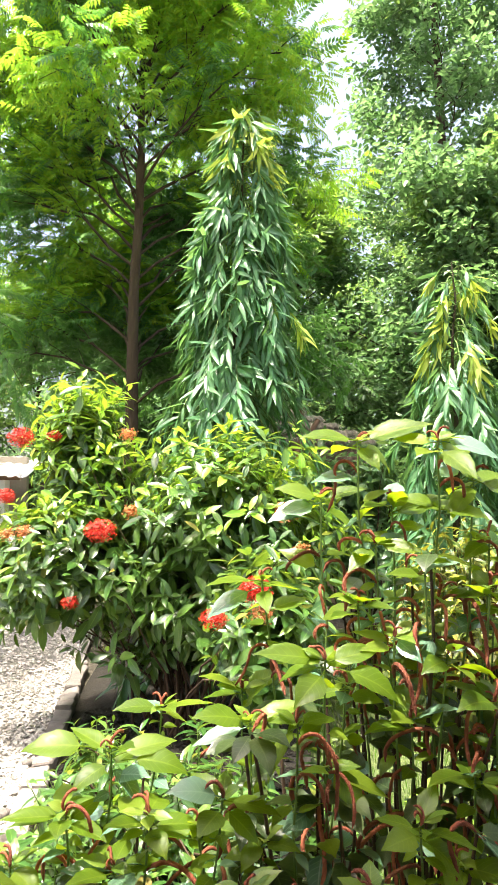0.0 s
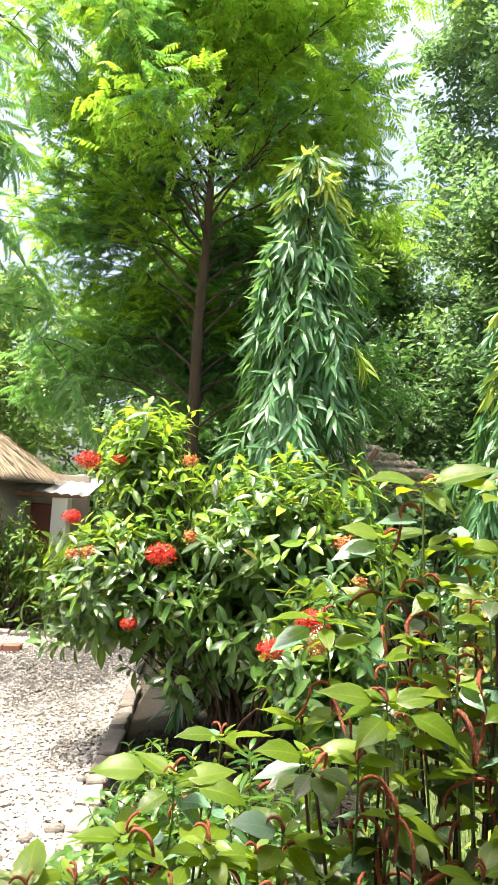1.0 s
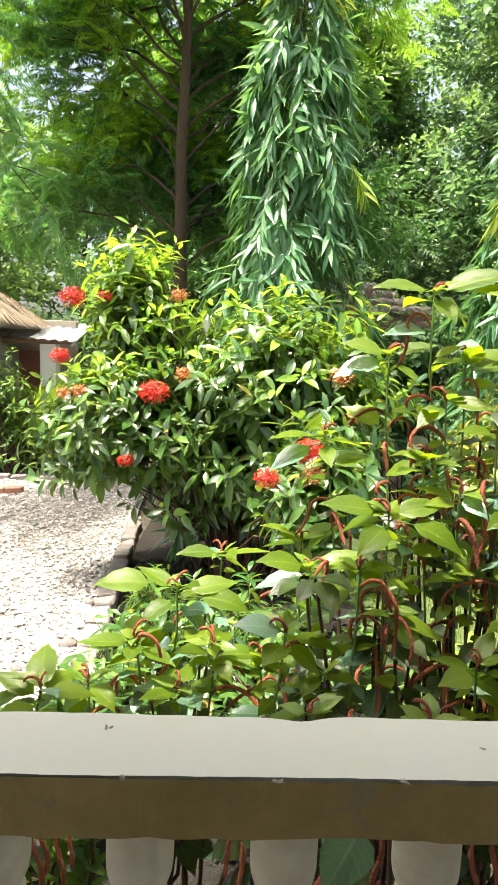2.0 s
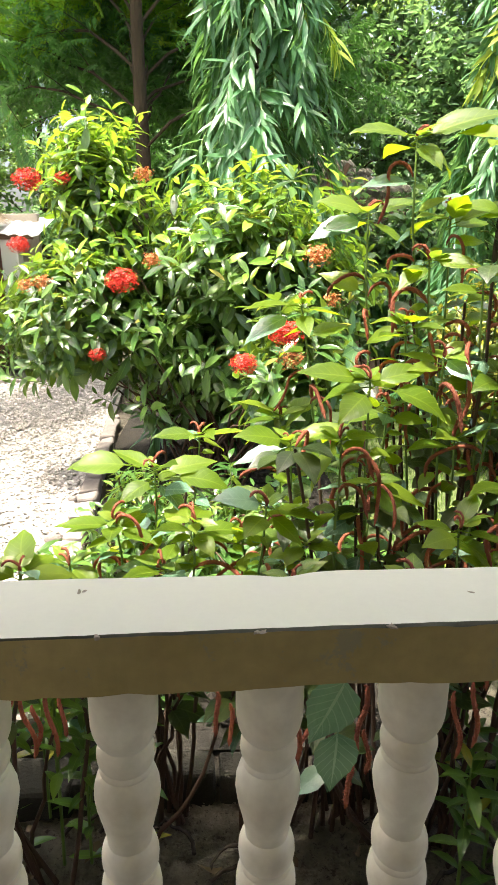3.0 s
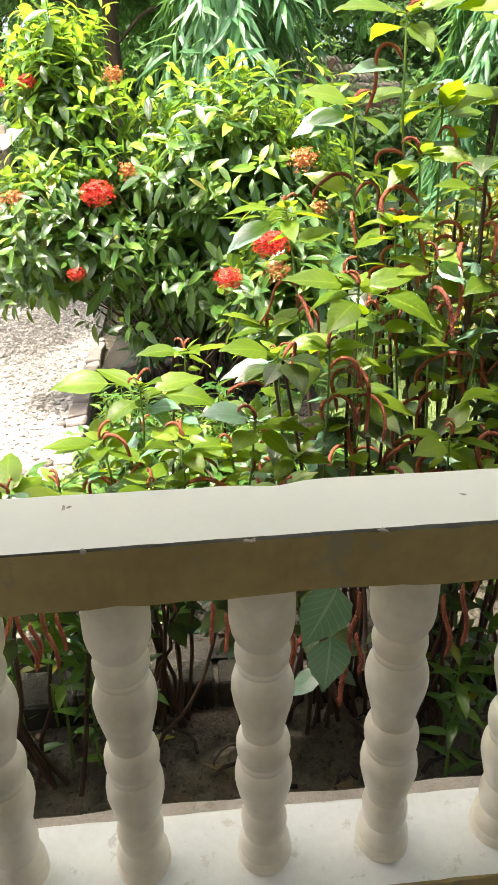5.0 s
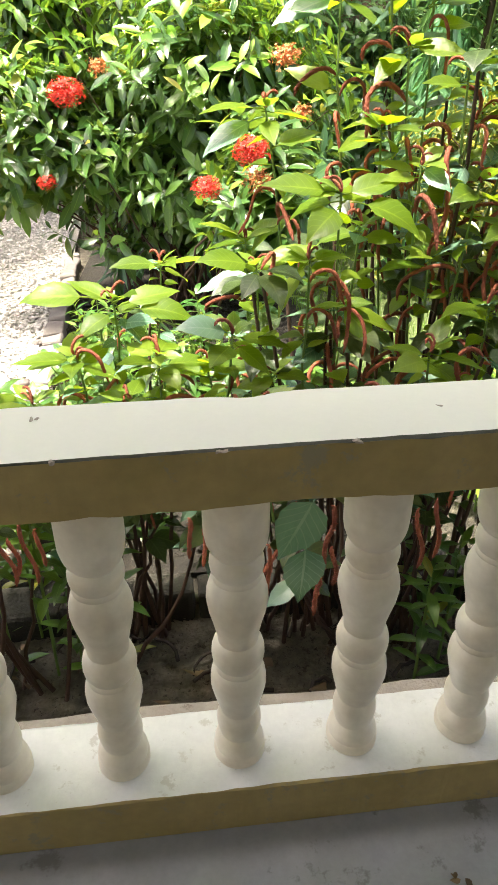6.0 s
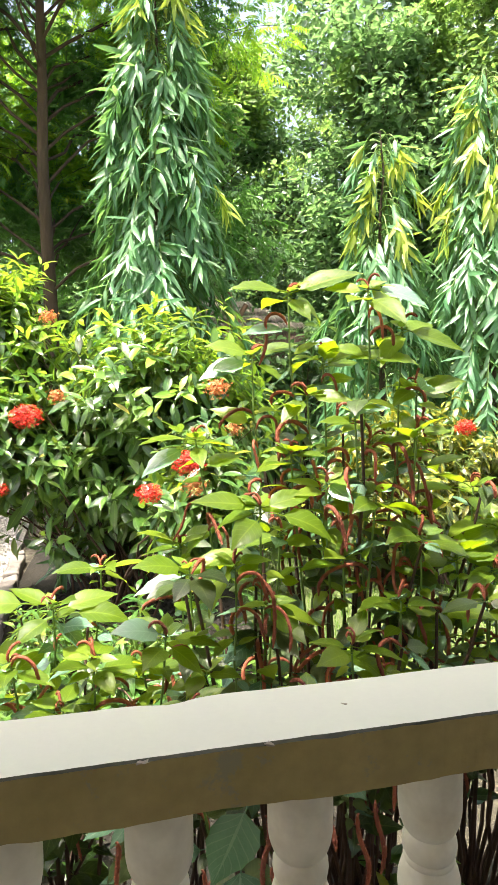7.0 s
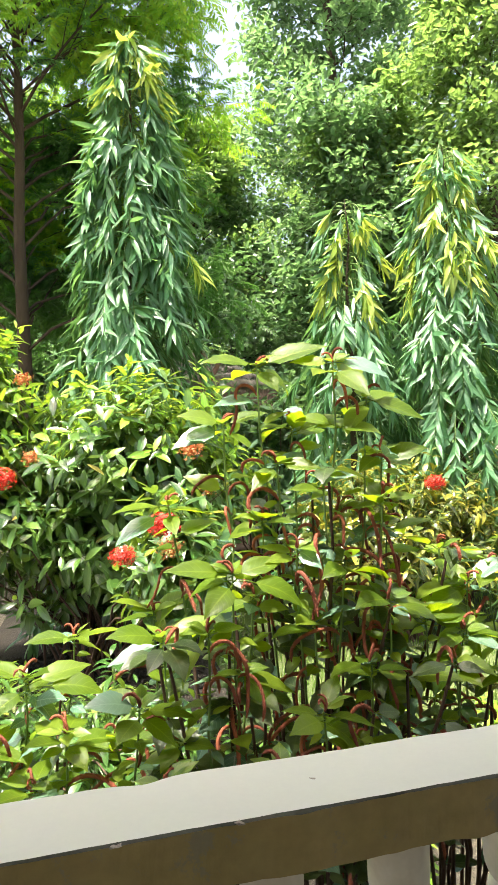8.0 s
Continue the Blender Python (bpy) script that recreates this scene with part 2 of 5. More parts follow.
def part(name, me, parent, label="", m=None, kind=""):
    """Links a mesh under a thing; the mesh is in world places unless m gives its world pose."""
    ob = new(name, me)
    ob.parent = parent
    base = Matrix.Identity(4)
    q = parent
    while q is not None:
        base = Matrix.Translation(q.location) @ base
        q = q.parent
    ob.matrix_basis = base.inverted() @ (m if m is not None else Matrix.Identity(4))
    return tagged(ob, label, kind=kind)


def box_bm(lo, hi, bevel=0.0, seg=1, bm=None):
    bm = bm or bmesh.new()
    c = [(a + b) / 2 for a, b in zip(lo, hi)]
    s = [b - a for a, b in zip(lo, hi)]
    r = bmesh.ops.create_cube(bm, size=1, matrix=Matrix.Translation(c) @ Matrix.Diagonal((*s, 1)))
    if bevel:
        es = list({e for v in r["verts"] for e in v.link_edges})
        bmesh.ops.bevel(bm, geom=es, offset=bevel, segments=seg, affect="EDGES", profile=0.5)
    return bm


def jitter(bm, amount, scale, seed=0.0):
    for v in bm.verts:
        v.co += noise.noise_vector(v.co * scale + Vector((seed, seed * 2, 0))) * amount


def frames_at(pos, way, up, size):
    """Poses (n, 4, 4): local y along way, local z towards up."""
    pos, way, up = (np.asarray(a, float) for a in (pos, way, up))
    y = way / np.linalg.norm(way, axis=1, keepdims=True)
    x = np.cross(y, up)
    bad = np.linalg.norm(x, axis=1) < 1e-4
    x[bad] = np.cross(y[bad], (1, 0.1, 0))
    x /= np.linalg.norm(x, axis=1, keepdims=True)
    z = np.cross(x, y)
    size = np.broadcast_to(np.asarray(size, float).reshape(-1, 1), (len(pos), 1))
    out = np.zeros((len(pos), 4, 4))
    out[:, :3, 0], out[:, :3, 1], out[:, :3, 2], out[:, :3, 3], out[:, 3, 3] = x * size, y * size, z * size, pos, 1
    return out


def scattered(shape, poses):
    """All copies of a leaf shape (verts, faces, uvs) at poses, as one set of arrays."""
    v, f, uv = shape
    n = len(poses)
    vv = np.einsum("nij,kj->nki", poses[:, :3, :3], v) + poses[:, None, :3, 3]
    ff = f[None] + (np.arange(n) * len(v))[:, None, None]
    return vv.reshape(-1, 3), ff.reshape(-1, f.shape[1]), np.tile(uv, (n, 1))


def joined(sets):
    vs, fs, us, k = [], [], [], 0
    for v, f, u in sets:
        vs.append(v), fs.append(np.asarray(f) + k), us.append(u)
        k += len(v)
    return np.concatenate(vs), np.concatenate(fs), np.concatenate(us)


def leaf_shape(long, wide, rows=6, belly=0.42, fold=0.25, droop=0.25, wave=0.0, tip=1.0, teeth=0.0):
    """A blade along +y with a folded midrib, its widest at belly, drooping towards the tip."""
    v, uv, f = [], [], []
    for i in range(rows + 1):
        s = i / rows
        g = math.sin(math.pi * s ** (math.log(0.5) / math.log(belly)))
        w = 0.5 * wide * max(g, 0.0) ** (0.8 if s < belly else tip)
        if i == 0:
            w = 0.03 * wide
        if i == rows:
            w = 0.01 * wide
        w *= 1 + teeth * (1 if i % 2 else -1)
        a = droop * s * s
        y, z = long * (s - 0.35 * a * s), -long * a * 0.75
        for c in (-1, 0, 1):
            v.append((c * w, y, z + abs(c) * w * fold + (wave * wide * math.sin(9 * s + c) if c else 0)))
            uv.append((0.5 + 0.5 * c, s))
    for i in range(rows):
        for c in (0, 1):
            a = 3 * i + c
            f.append((a, a + 1, a + 4, a + 3))
    return np.array(v), np.array(f), np.array(uv)


def quilted_leaf(long, wide, rows, belly, cup, droop, swell, tip):
    """A broad blade along +y: sunken midrib, swollen between its side veins, toothed edge."""
    v, uv, f = [], [], []
    for i in range(rows + 1):
        s = i / rows
        w = 0.5 * wide * max(math.sin(math.pi * s ** (math.log(0.5) / math.log(belly))), 0.0) ** (0.6 if s < belly else tip)
        w = max(w, 0.012 * wide) * (1 + 0.035 * (1 if i % 2 else -1))
        a = droop * s * s
        y, z = long * (s - 0.35 * a * s), -long * a * 0.75
        for c in (-1, -0.55, 0, 0.55, 1):
            hump = cup * w * (abs(c) * 1.15 - 0.75 * c * c)
            ripple = swell * wide * math.sin(2 * math.pi * (3.5 * s - 0.8 * abs(c))) * abs(c)
            v.append((c * w, y + 0.10 * abs(c) * w, z + hump + ripple))
            uv.append((0.5 + 0.5 * c, s))
    for i in range(rows):
        for c in range(4):
            a = 5 * i + c
            f.append((a, a + 1, a + 6, a + 5))
    return np.array(v), np.array(f), np.array(uv)


def tube(points, radii, sides=6):
    pts = np.asarray(points, float)
    n = len(pts)
    t = np.gradient(pts, axis=0)
    t /= np.maximum(np.linalg.norm(t, axis=1, keepdims=True), 1e-9)
    ref = np.array((0.31, 0.2, 0.93)) if abs(t[0] @ np.array((0.31, 0.2, 0.93))) < 0.9 else np.array((1.0, 0, 0))
    a = np.cross(t, ref)
    a /= np.linalg.norm(a, axis=1, keepdims=True)
    b = np.cross(t, a)
    ang = np.linspace(0, 2 * math.pi, sides, endpoint=False)
    r = np.broadcast_to(np.asarray(radii, float), (n,))
    v = pts[:, None] + r[:, None, None] * (np.cos(ang)[None, :, None] * a[:, None] + np.sin(ang)[None, :, None] * b[:, None])
    i, j = np.meshgrid(np.arange(n - 1), np.arange(sides), indexing="ij")
    k = (j + 1) % sides
    f = np.stack([i * sides + j, i * sides + k, (i + 1) * sides + k, (i + 1) * sides + j], -1).reshape(-1, 4)
    uv = np.stack(np.broadcast_arrays(ang[None] / 6.3, np.linspace(0, 1, n)[:, None]), -1).reshape(-1, 2)
    return v.reshape(-1, 3), f, uv


def bow(a, b, sag, steps=6, kink=0.0, rng=None):
    """A line from a to b that bows by sag (a vector)."""
    s = np.linspace(0, 1, steps)[:, None]
    p = np.asarray(a) * (1 - s) + np.asarray(b) * s + 4 * s * (1 - s) * np.asarray(sag)
    if kink and rng is not None:
        p[1:-1] += rng.normal(0, kink, (steps - 2, 3))
    return p


def unit(v):
    v = np.asarray(v, float)
    return v / np.maximum(np.linalg.norm(v, axis=-1, keepdims=True), 1e-9)


def leaves_as_parts(parent, name, shapes, mat, poses, pick):
    """Picked leaves become objects that share a few meshes."""
    mesh_set = [mesh_of(name, *s[:2], mat, s[2]) for s in shapes]
    for i in np.nonzero(pick)[0]:
        part(name, mesh_set[i % len(mesh_set)], parent, m=Matrix(poses[i].tolist()))


# ---- veranda ----
FLOOR, GROUND = 0.07, -0.58
RAIL_LO, RAIL_HI, RAIL_D = 0.757, 0.84, 0.154


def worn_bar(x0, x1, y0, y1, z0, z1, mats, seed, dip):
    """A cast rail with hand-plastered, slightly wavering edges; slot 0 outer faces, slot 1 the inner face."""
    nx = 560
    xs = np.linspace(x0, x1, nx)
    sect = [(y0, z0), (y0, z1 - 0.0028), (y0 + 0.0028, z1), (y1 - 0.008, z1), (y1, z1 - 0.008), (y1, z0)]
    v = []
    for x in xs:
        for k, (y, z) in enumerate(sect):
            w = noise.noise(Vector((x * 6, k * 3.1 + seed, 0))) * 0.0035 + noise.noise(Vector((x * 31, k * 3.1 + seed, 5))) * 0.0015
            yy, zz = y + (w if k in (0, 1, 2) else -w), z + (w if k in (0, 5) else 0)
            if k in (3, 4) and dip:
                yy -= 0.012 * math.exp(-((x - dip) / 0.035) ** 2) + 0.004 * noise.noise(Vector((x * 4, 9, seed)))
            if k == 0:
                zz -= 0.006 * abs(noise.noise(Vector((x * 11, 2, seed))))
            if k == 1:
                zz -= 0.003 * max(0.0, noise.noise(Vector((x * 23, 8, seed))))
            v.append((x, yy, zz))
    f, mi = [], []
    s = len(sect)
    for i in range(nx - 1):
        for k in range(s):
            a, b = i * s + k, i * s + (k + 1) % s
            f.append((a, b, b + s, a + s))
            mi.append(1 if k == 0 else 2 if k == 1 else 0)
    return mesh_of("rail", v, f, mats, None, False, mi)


def baluster_mesh():
    runs = [[(0.168, 0.0450), (0.192, 0.0452), (0.197, 0.0440)],
            [(0.197, 0.0440), (0.208, 0.0432), (0.221, 0.0399), (0.231, 0.0352)],
            [(0.231, 0.0352), (0.241, 0.0356), (0.256, 0.0380), (0.268, 0.0376), (0.280, 0.0352), (0.288, 0.0333)],
            [(0.288, 0.0333), (0.301, 0.0352), (0.327, 0.0412), (0.348, 0.0456), (0.364, 0.0458), (0.378, 0.0438), (0.388, 0.0398)],
            [(0.388, 0.0398), (0.394, 0.0396), (0.399, 0.0386)],
            [(0.399, 0.0386), (0.408, 0.0414), (0.420, 0.0428), (0.432, 0.0422), (0.444, 0.0388), (0.450, 0.0342)],
            [(0.450, 0.0342), (0.467, 0.0342), (0.490, 0.0390), (0.514, 0.0448), (0.536, 0.0478), (0.552, 0.0466), (0.568, 0.0422), (0.576, 0.0388)],
            [(0.576, 0.0388), (0.581, 0.0390), (0.586, 0.0378)],
            [(0.586, 0.0378), (0.594, 0.0400), (0.604, 0.0414), (0.613, 0.0406), (0.623, 0.0360)],
            [(0.623, 0.0360), (0.632, 0.0406), (0.644, 0.0450), (0.658, 0.0474), (0.672, 0.0478), (0.757, 0.0478)]]
    sides = 30
    rings, crease = [], set()
    for prof in runs:
        if rings:
            crease.add(len(rings) - 1)
            rings[-1] = (rings[-1][0], rings[-1][1] - 0.0016)
        rings += prof[1 if rings else 0:]
    v, f = [], []
    for z, r in rings:
        v += [(r * math.cos(2 * math.pi * k / sides), r * math.sin(2 * math.pi * k / sides), z) for k in range(sides)]
    for i in range(len(rings) - 1):
        for k in range(sides):
            a, c = i * sides + k, i * sides + (k + 1) % sides
            f.append((a, c, c + sides, a + sides))
    me = mesh_of("baluster", v, f, M_BALUSTER)
    sharp = me.attributes.new("sharp_edge", "BOOLEAN", "EDGE")
    sharp.data.foreach_set("value", [e.vertices[0] // sides == e.vertices[1] // sides and e.vertices[0] // sides in crease for e in me.edges])
    return me


balustrade = root("balustrade", (0, 0.086, FLOOR), "white painted concrete veranda balustrade with turned balusters", "balustrade")
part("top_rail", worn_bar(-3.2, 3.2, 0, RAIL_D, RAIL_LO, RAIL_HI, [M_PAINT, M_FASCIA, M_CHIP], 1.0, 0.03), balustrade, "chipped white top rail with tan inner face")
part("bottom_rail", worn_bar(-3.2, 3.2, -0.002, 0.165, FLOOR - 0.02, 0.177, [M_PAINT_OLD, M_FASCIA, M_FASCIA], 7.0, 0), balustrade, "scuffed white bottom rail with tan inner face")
bal = baluster_mesh()
for i in range(-14, 15):
    ob = part("baluster", bal, balustrade, m=pose(-0.006 + 0.2035 * i, 0.080, 0, 0, 1.0, 0) @ pose(0, 0, 0, 0, 0, 40 * i))
rng = np.random.default_rng(5)
for i in range(16):
    x = rng.uniform(-0.9, 0.9) if i else 0.15
    bm = bmesh.new()
    bmesh.ops.create_icosphere(bm, subdivisions=1, radius=1.0, matrix=Matrix.Translation((x, 0.003, RAIL_HI - 0.003)) @ Matrix.Diagonal((rng.uniform(0.004, 0.011), 0.005, 0.0035, 1)))
    jitter(bm, 0.004, 130, i)
    part("paint_chip", from_bm("paint_chip", bm, M_MORTAR), balustrade, "flaking paint chip")

for i in range(4):
    bm = bmesh.new()
    bmesh.ops.create_icosphere(bm, subdivisions=2, radius=1.0, matrix=pose(rng.uniform(-0.7, 0.7), rng.uniform(0.03, 0.13), RAIL_HI + 0.0002, 0, 0, rng.uniform(0, 180)) @ Matrix.Diagonal((rng.uniform(0.004, 0.009), 0.0022, 0.0009, 1)))
    jitter(bm, 0.0016, 160, i + 40)
    part("paint_scrape", from_bm("paint_scrape", bm, M_MORTAR), balustrade, "small grey scrape in the paint")

tagged(new("floor", from_bm("floor", box_bm((-4, -3.2, -0.7), (4, -0.003, FLOOR)), M_CEMENT)), "grey polished cement veranda floor", "floor", kind="structure")
bm = box_bm((-4, 0.03, -0.75), (4, 0.205, 0.150), 0.006, 2)
bmesh.ops.subdivide_edges(bm, edges=[e for e in bm.edges if e.calc_length() > 2], cuts=80)
jitter(bm, 0.006, 14)
plinth = tagged(new("plinth", from_bm("plinth", bm, M_MORTAR)), "rough cream plastered plinth edge below the balustrade", "plinth", kind="structure")
# unseen added wall; its tan holds down the fill light on the balusters
for nm, lo, hi, mat in (("wall_south", (-4, -3.35, -0.7), (4, -3.2, 3.0), M_WALL),):
    tagged(new(nm, from_bm(nm, box_bm(lo, hi), mat)), "unseen plain tan wall added behind the camera", "wall", kind="structure")
# unseen slab, added; its edge is set to block sun from the rail
tagged(new("ceiling", from_bm("ceiling", box_bm((-4.3, -3.4, 3.0), (4.3, 0.62, 3.15)), M_PLASTER)), "unseen ceiling slab added to shade the rail", "ceiling", kind="structure")

# ---- ground ----
def sheet(name, x0, x1, y0, y1, nx, ny, z, mat, amp, label, cat, hole=None):
    v, f = [], []
    for j in range(ny + 1):
        for i in range(nx + 1):
            x, y = x0 + (x1 - x0) * i / nx, y0 + (y1 - y0) * j / ny
            v.append((x, y, z + amp * noise.noise(Vector((x * 1.3, y * 1.3, z))) + 0.4 * amp * noise.noise(Vector((x * 7, y * 7, z)))))
    for j in range(ny):
        for i in range(nx):
            a = j * (nx + 1) + i
            f.append((a, a + 1, a + nx + 2, a + nx + 1))
    return tagged(new(name, mesh_of(name, v, f, mat)), label, cat, kind="structure")


ground = sheet("ground", -400, 400, -60, 740, 8, 8, -0.70, M_SOIL, 0.0, "brown earth under the garden", "ground")
bed = sheet("planting_bed", -6, 6, 0.1, 9.5, 120, 100, -0.625, M_SOIL, 0.035, "dry grey-brown soil of the planting bed", "soil")
# dark sheet laid where the shrubs shade the bed
mulch = sheet("mulch", -1.15, 0.92, 1.40, 9.4, 44, 90, -0.572, M_SHADE_GROUND, 0.02, "dark sheet standing for the shade under the shrubs", "mulch")
lawn = sheet("lawn", 0.9, 9, 2.0, 9, 60, 60, -0.575, M_LAWN, 0.02, "short sunlit green lawn", "lawn")


def kerb_x(y):
    return -0.98 - 0.075 * (y - 2.6)


def gravel_sheet():
    v, f = [], []
    ny, nx = 70, 40
    for j in range(ny + 1):
        y = 1.5 + 9.3 * j / ny
        for i in range(nx + 1):
            x = -7.5 + (kerb_x(y) - 0.02 + 7.5) * i / nx
            v.append((x, y, -0.560 + 0.015 * noise.noise(Vector((x * 2, y * 2, 3)))))
    for j in range(ny):
        for i in range(nx):
            a = j * (nx + 1) + i
            f.append((a, a + 1, a + nx + 2, a + nx + 1))
    return mesh_of("gravel_path", v, f, M_GRAVEL)


path = tagged(new("gravel_path", gravel_sheet()), "pale sunlit gravel path of rounded pebbles", "path", kind="structure")


def pebble_shapes():
    out = []
    for k in range(5):
        bm = bmesh.new()
        bmesh.ops.create_icosphere(bm, subdivisions=1, radius=0.5)
        for v in bm.verts:
            v.co *= 1 + 0.35 * noise.noise(v.co * 2.2 + Vector((k * 7.0, 0, 0)))
            v.co.z *= 0.55
        bm.verts.index_update()
        out.append((np.array([v.co[:] for v in bm.verts]), np.array([[q.index for q in p.verts] for p in bm.faces]), np.zeros((len(bm.verts), 2))))
        bm.free()
    return out


def chip_shapes():
    """Small angular stones of eight faces."""
    r = np.random.default_rng(3)
    base = np.array(((1, 0, 0), (-1, 0, 0), (0, 1, 0), (0, -1, 0), (0, 0, 1), (0, 0, -1)), float) * 0.55
    faces = np.array(((0, 2, 4), (2, 1, 4), (1, 3, 4), (3, 0, 4), (2, 0, 5), (1, 2, 5), (3, 1, 5), (0, 3, 5)))
    return [(base * r.uniform(0.75, 1.15, (6, 1)) * (1, 1, 0.7) + r.normal(0, 0.09, (6, 3)), faces, np.zeros((6, 2))) for k in range(6)]


def kerb_blocks(name, line, label, mat=M_STONE):
    """A kerb of rough mortared stones along a line of (x, y) points, one part a stone."""
    thing = root(name, (line[0][0], line[0][1], GROUND), label, "kerb", kind="structure")
    rng = np.random.default_rng(int(abs(line[0][0]) * 100))
    for (xa, ya), (xb, yb) in zip(line, line[1:]):
        d, at = math.hypot(xb - xa, yb - ya), 0.0
        turn = math.degrees(math.atan2(yb - ya, xb - xa))
        while at < d - 0.05:
            long = min(rng.uniform(0.18, 0.36), d - at)
            bm = box_bm((0.006, -0.075, -0.14), (long - 0.006, 0.075, 0.10 + rng.uniform(-0.02, 0.02)), 0.018, 2)
            jitter(bm, 0.03, 9, at * 3 + xa)
            s = at / d
            part("kerb_stone", from_bm("kerb_stone", bm, mat), thing, m=pose(xa + (xb - xa) * s, ya + (yb - ya) * s, GROUND, 0, 0, turn))
            at += long
    return thing


kerb_blocks("path_kerb", [(-0.86, 1.55), (kerb_x(2.6), 2.6), (kerb_x(4.6), 4.6), (kerb_x(7.0), 7.0)], "weathered stone kerb along the gravel path")
kerb_blocks("bed_kerb", [(-3.0, 1.30), (-0.86, 1.26), (1.2, 1.24), (3.2, 1.30)], "low mossy stone kerb, darkened for shade, closing the planting bed", M_SHADED_KERB)
kerb_blocks("far_kerb", [(-7.0, 9.55), (-4.6, 9.7), (-2.2, 9.8)], "stone edging at the far end of the gravel")

# ---- plants: shared shapes ----
def stalked(shape, long):
    v, f, uv = shape
    return joined([(v, f, uv), tube([(0, -long, -0.02), (0, -long * 0.5, 0.01), (0, 0.02, 0)], 0.013, 4)])


CHEN = [stalked(quilted_leaf(1.0, b, 8, 0.36, c, d, w, 1.15), 0.26) for b, c, d, w in ((0.50, 0.5, 0.18, 0.016), (0.55, 0.35, 0.34, 0.022), (0.46, 0.7, 0.08, 0.018), (0.52, 0.25, 0.26, 0.028), (0.56, 0.45, 0.44, 0.020))]
BROAD_CHEN = stalked(quilted_leaf(1.0, 0.66, 12, 0.32, 0.3, 0.10, 0.014, 1.25), 0.26)
IXO = [leaf_shape(1.0, 0.32, 5, 0.48, 0.30, d, 0.01, 1.0) for d in (0.15, 0.32, 0.24)]
MAST = [leaf_shape(1.0, 0.14, 6, 0.38, 0.30, d, 0.06, 1.1) for d in (0.12, 0.30, 0.45)]


def kite(wide, fold, droop):
    """A small far-off leaf of one folded face."""
    return (np.array(((0, 0, 0), (wide / 2, 0.45, fold * wide), (0, 1, -droop), (-wide / 2, 0.45, fold * wide))), np.array(((0, 1, 2, 3),)), np.array(((0.5, 0), (1, 0.45), (0.5, 1), (0, 0.45))))


def oval(wide, fold, droop):
    """A small leaf of two faces with rounded sides."""
    h = wide / 2
    return (np.array(((0, 0, 0), (h, 0.3, fold * wide), (h * 0.85, 0.66, fold * wide - 0.5 * droop), (0, 1, -droop), (-h * 0.85, 0.66, fold * wide - 0.5 * droop), (-h, 0.3, fold * wide))),
            np.array(((0, 1, 2, 3), (0, 3, 4, 5))), np.array(((0.5, 0), (1, 0.3), (0.9, 0.66), (0.5, 1), (0.1, 0.66), (0, 0.3))))


OVAL = [oval(0.46, 0.15, 0.15), oval(0.52, 0.2, 0.35)]
BROAD = [kite(0.5, 0.15, 0.15), kite(0.56, 0.2, 0.35)]
BLADE = [leaf_shape(1.0, 0.46, 3, 0.45, 0.25, d, 0.0, 1.0) for d in (0.15, 0.35)]
LANCE = [leaf_shape(1.0, 0.28, 4, 0.42, 0.3, d, 0.02, 1.0) for d in (0.25, 0.5)]


def frond_shape(pairs, long, leaflet, wide, droop, seed):
    """A feather leaf: paired leaflets along a drooping midrib."""
    r = np.random.default_rng(seed)
    k0 = kite(wide / leaflet, 0.1, 0.3)
    small = (k0[0] * leaflet, k0[1], k0[2])
    sets = []
    for i in range(pairs):
        s = (i + 1.2) / (pairs + 0.5)
        y, z = long * s * (1 - 0.2 * droop * s), -long * droop * s * s * 0.6
        for side in (-1, 1):
            k = 0.75 + 0.25 * math.sin(math.pi * min(1, s * 1.1))
            way = np.array([[side * (1 - 0.35 * s), 0.30 + 0.45 * s, -0.25 - 0.5 * droop * s + r.normal(0, 0.08)]])
            sets.append(scattered(small, frames_at(np.array([[0, y, z]]), way, np.array([[0, 0, 1.0]]), k)))
    rib = [(0, long * s * (1 - 0.2 * droop * s), -long * droop * s * s * 0.6) for s in (0, 1)]
    sets.append(tube(rib, np.array((0.0035, 0.001)) * long * 3, 3))
    return joined(sets)


FRONDS = [frond_shape(7, 1.0, 0.28, 0.115, d, i) for i, d in enumerate((0.15, 0.35, 0.6))]
LONG_FRONDS = [frond_shape(13, 1.0, 0.22, 0.07, d, i + 9) for i, d in enumerate((0.35, 0.7))]


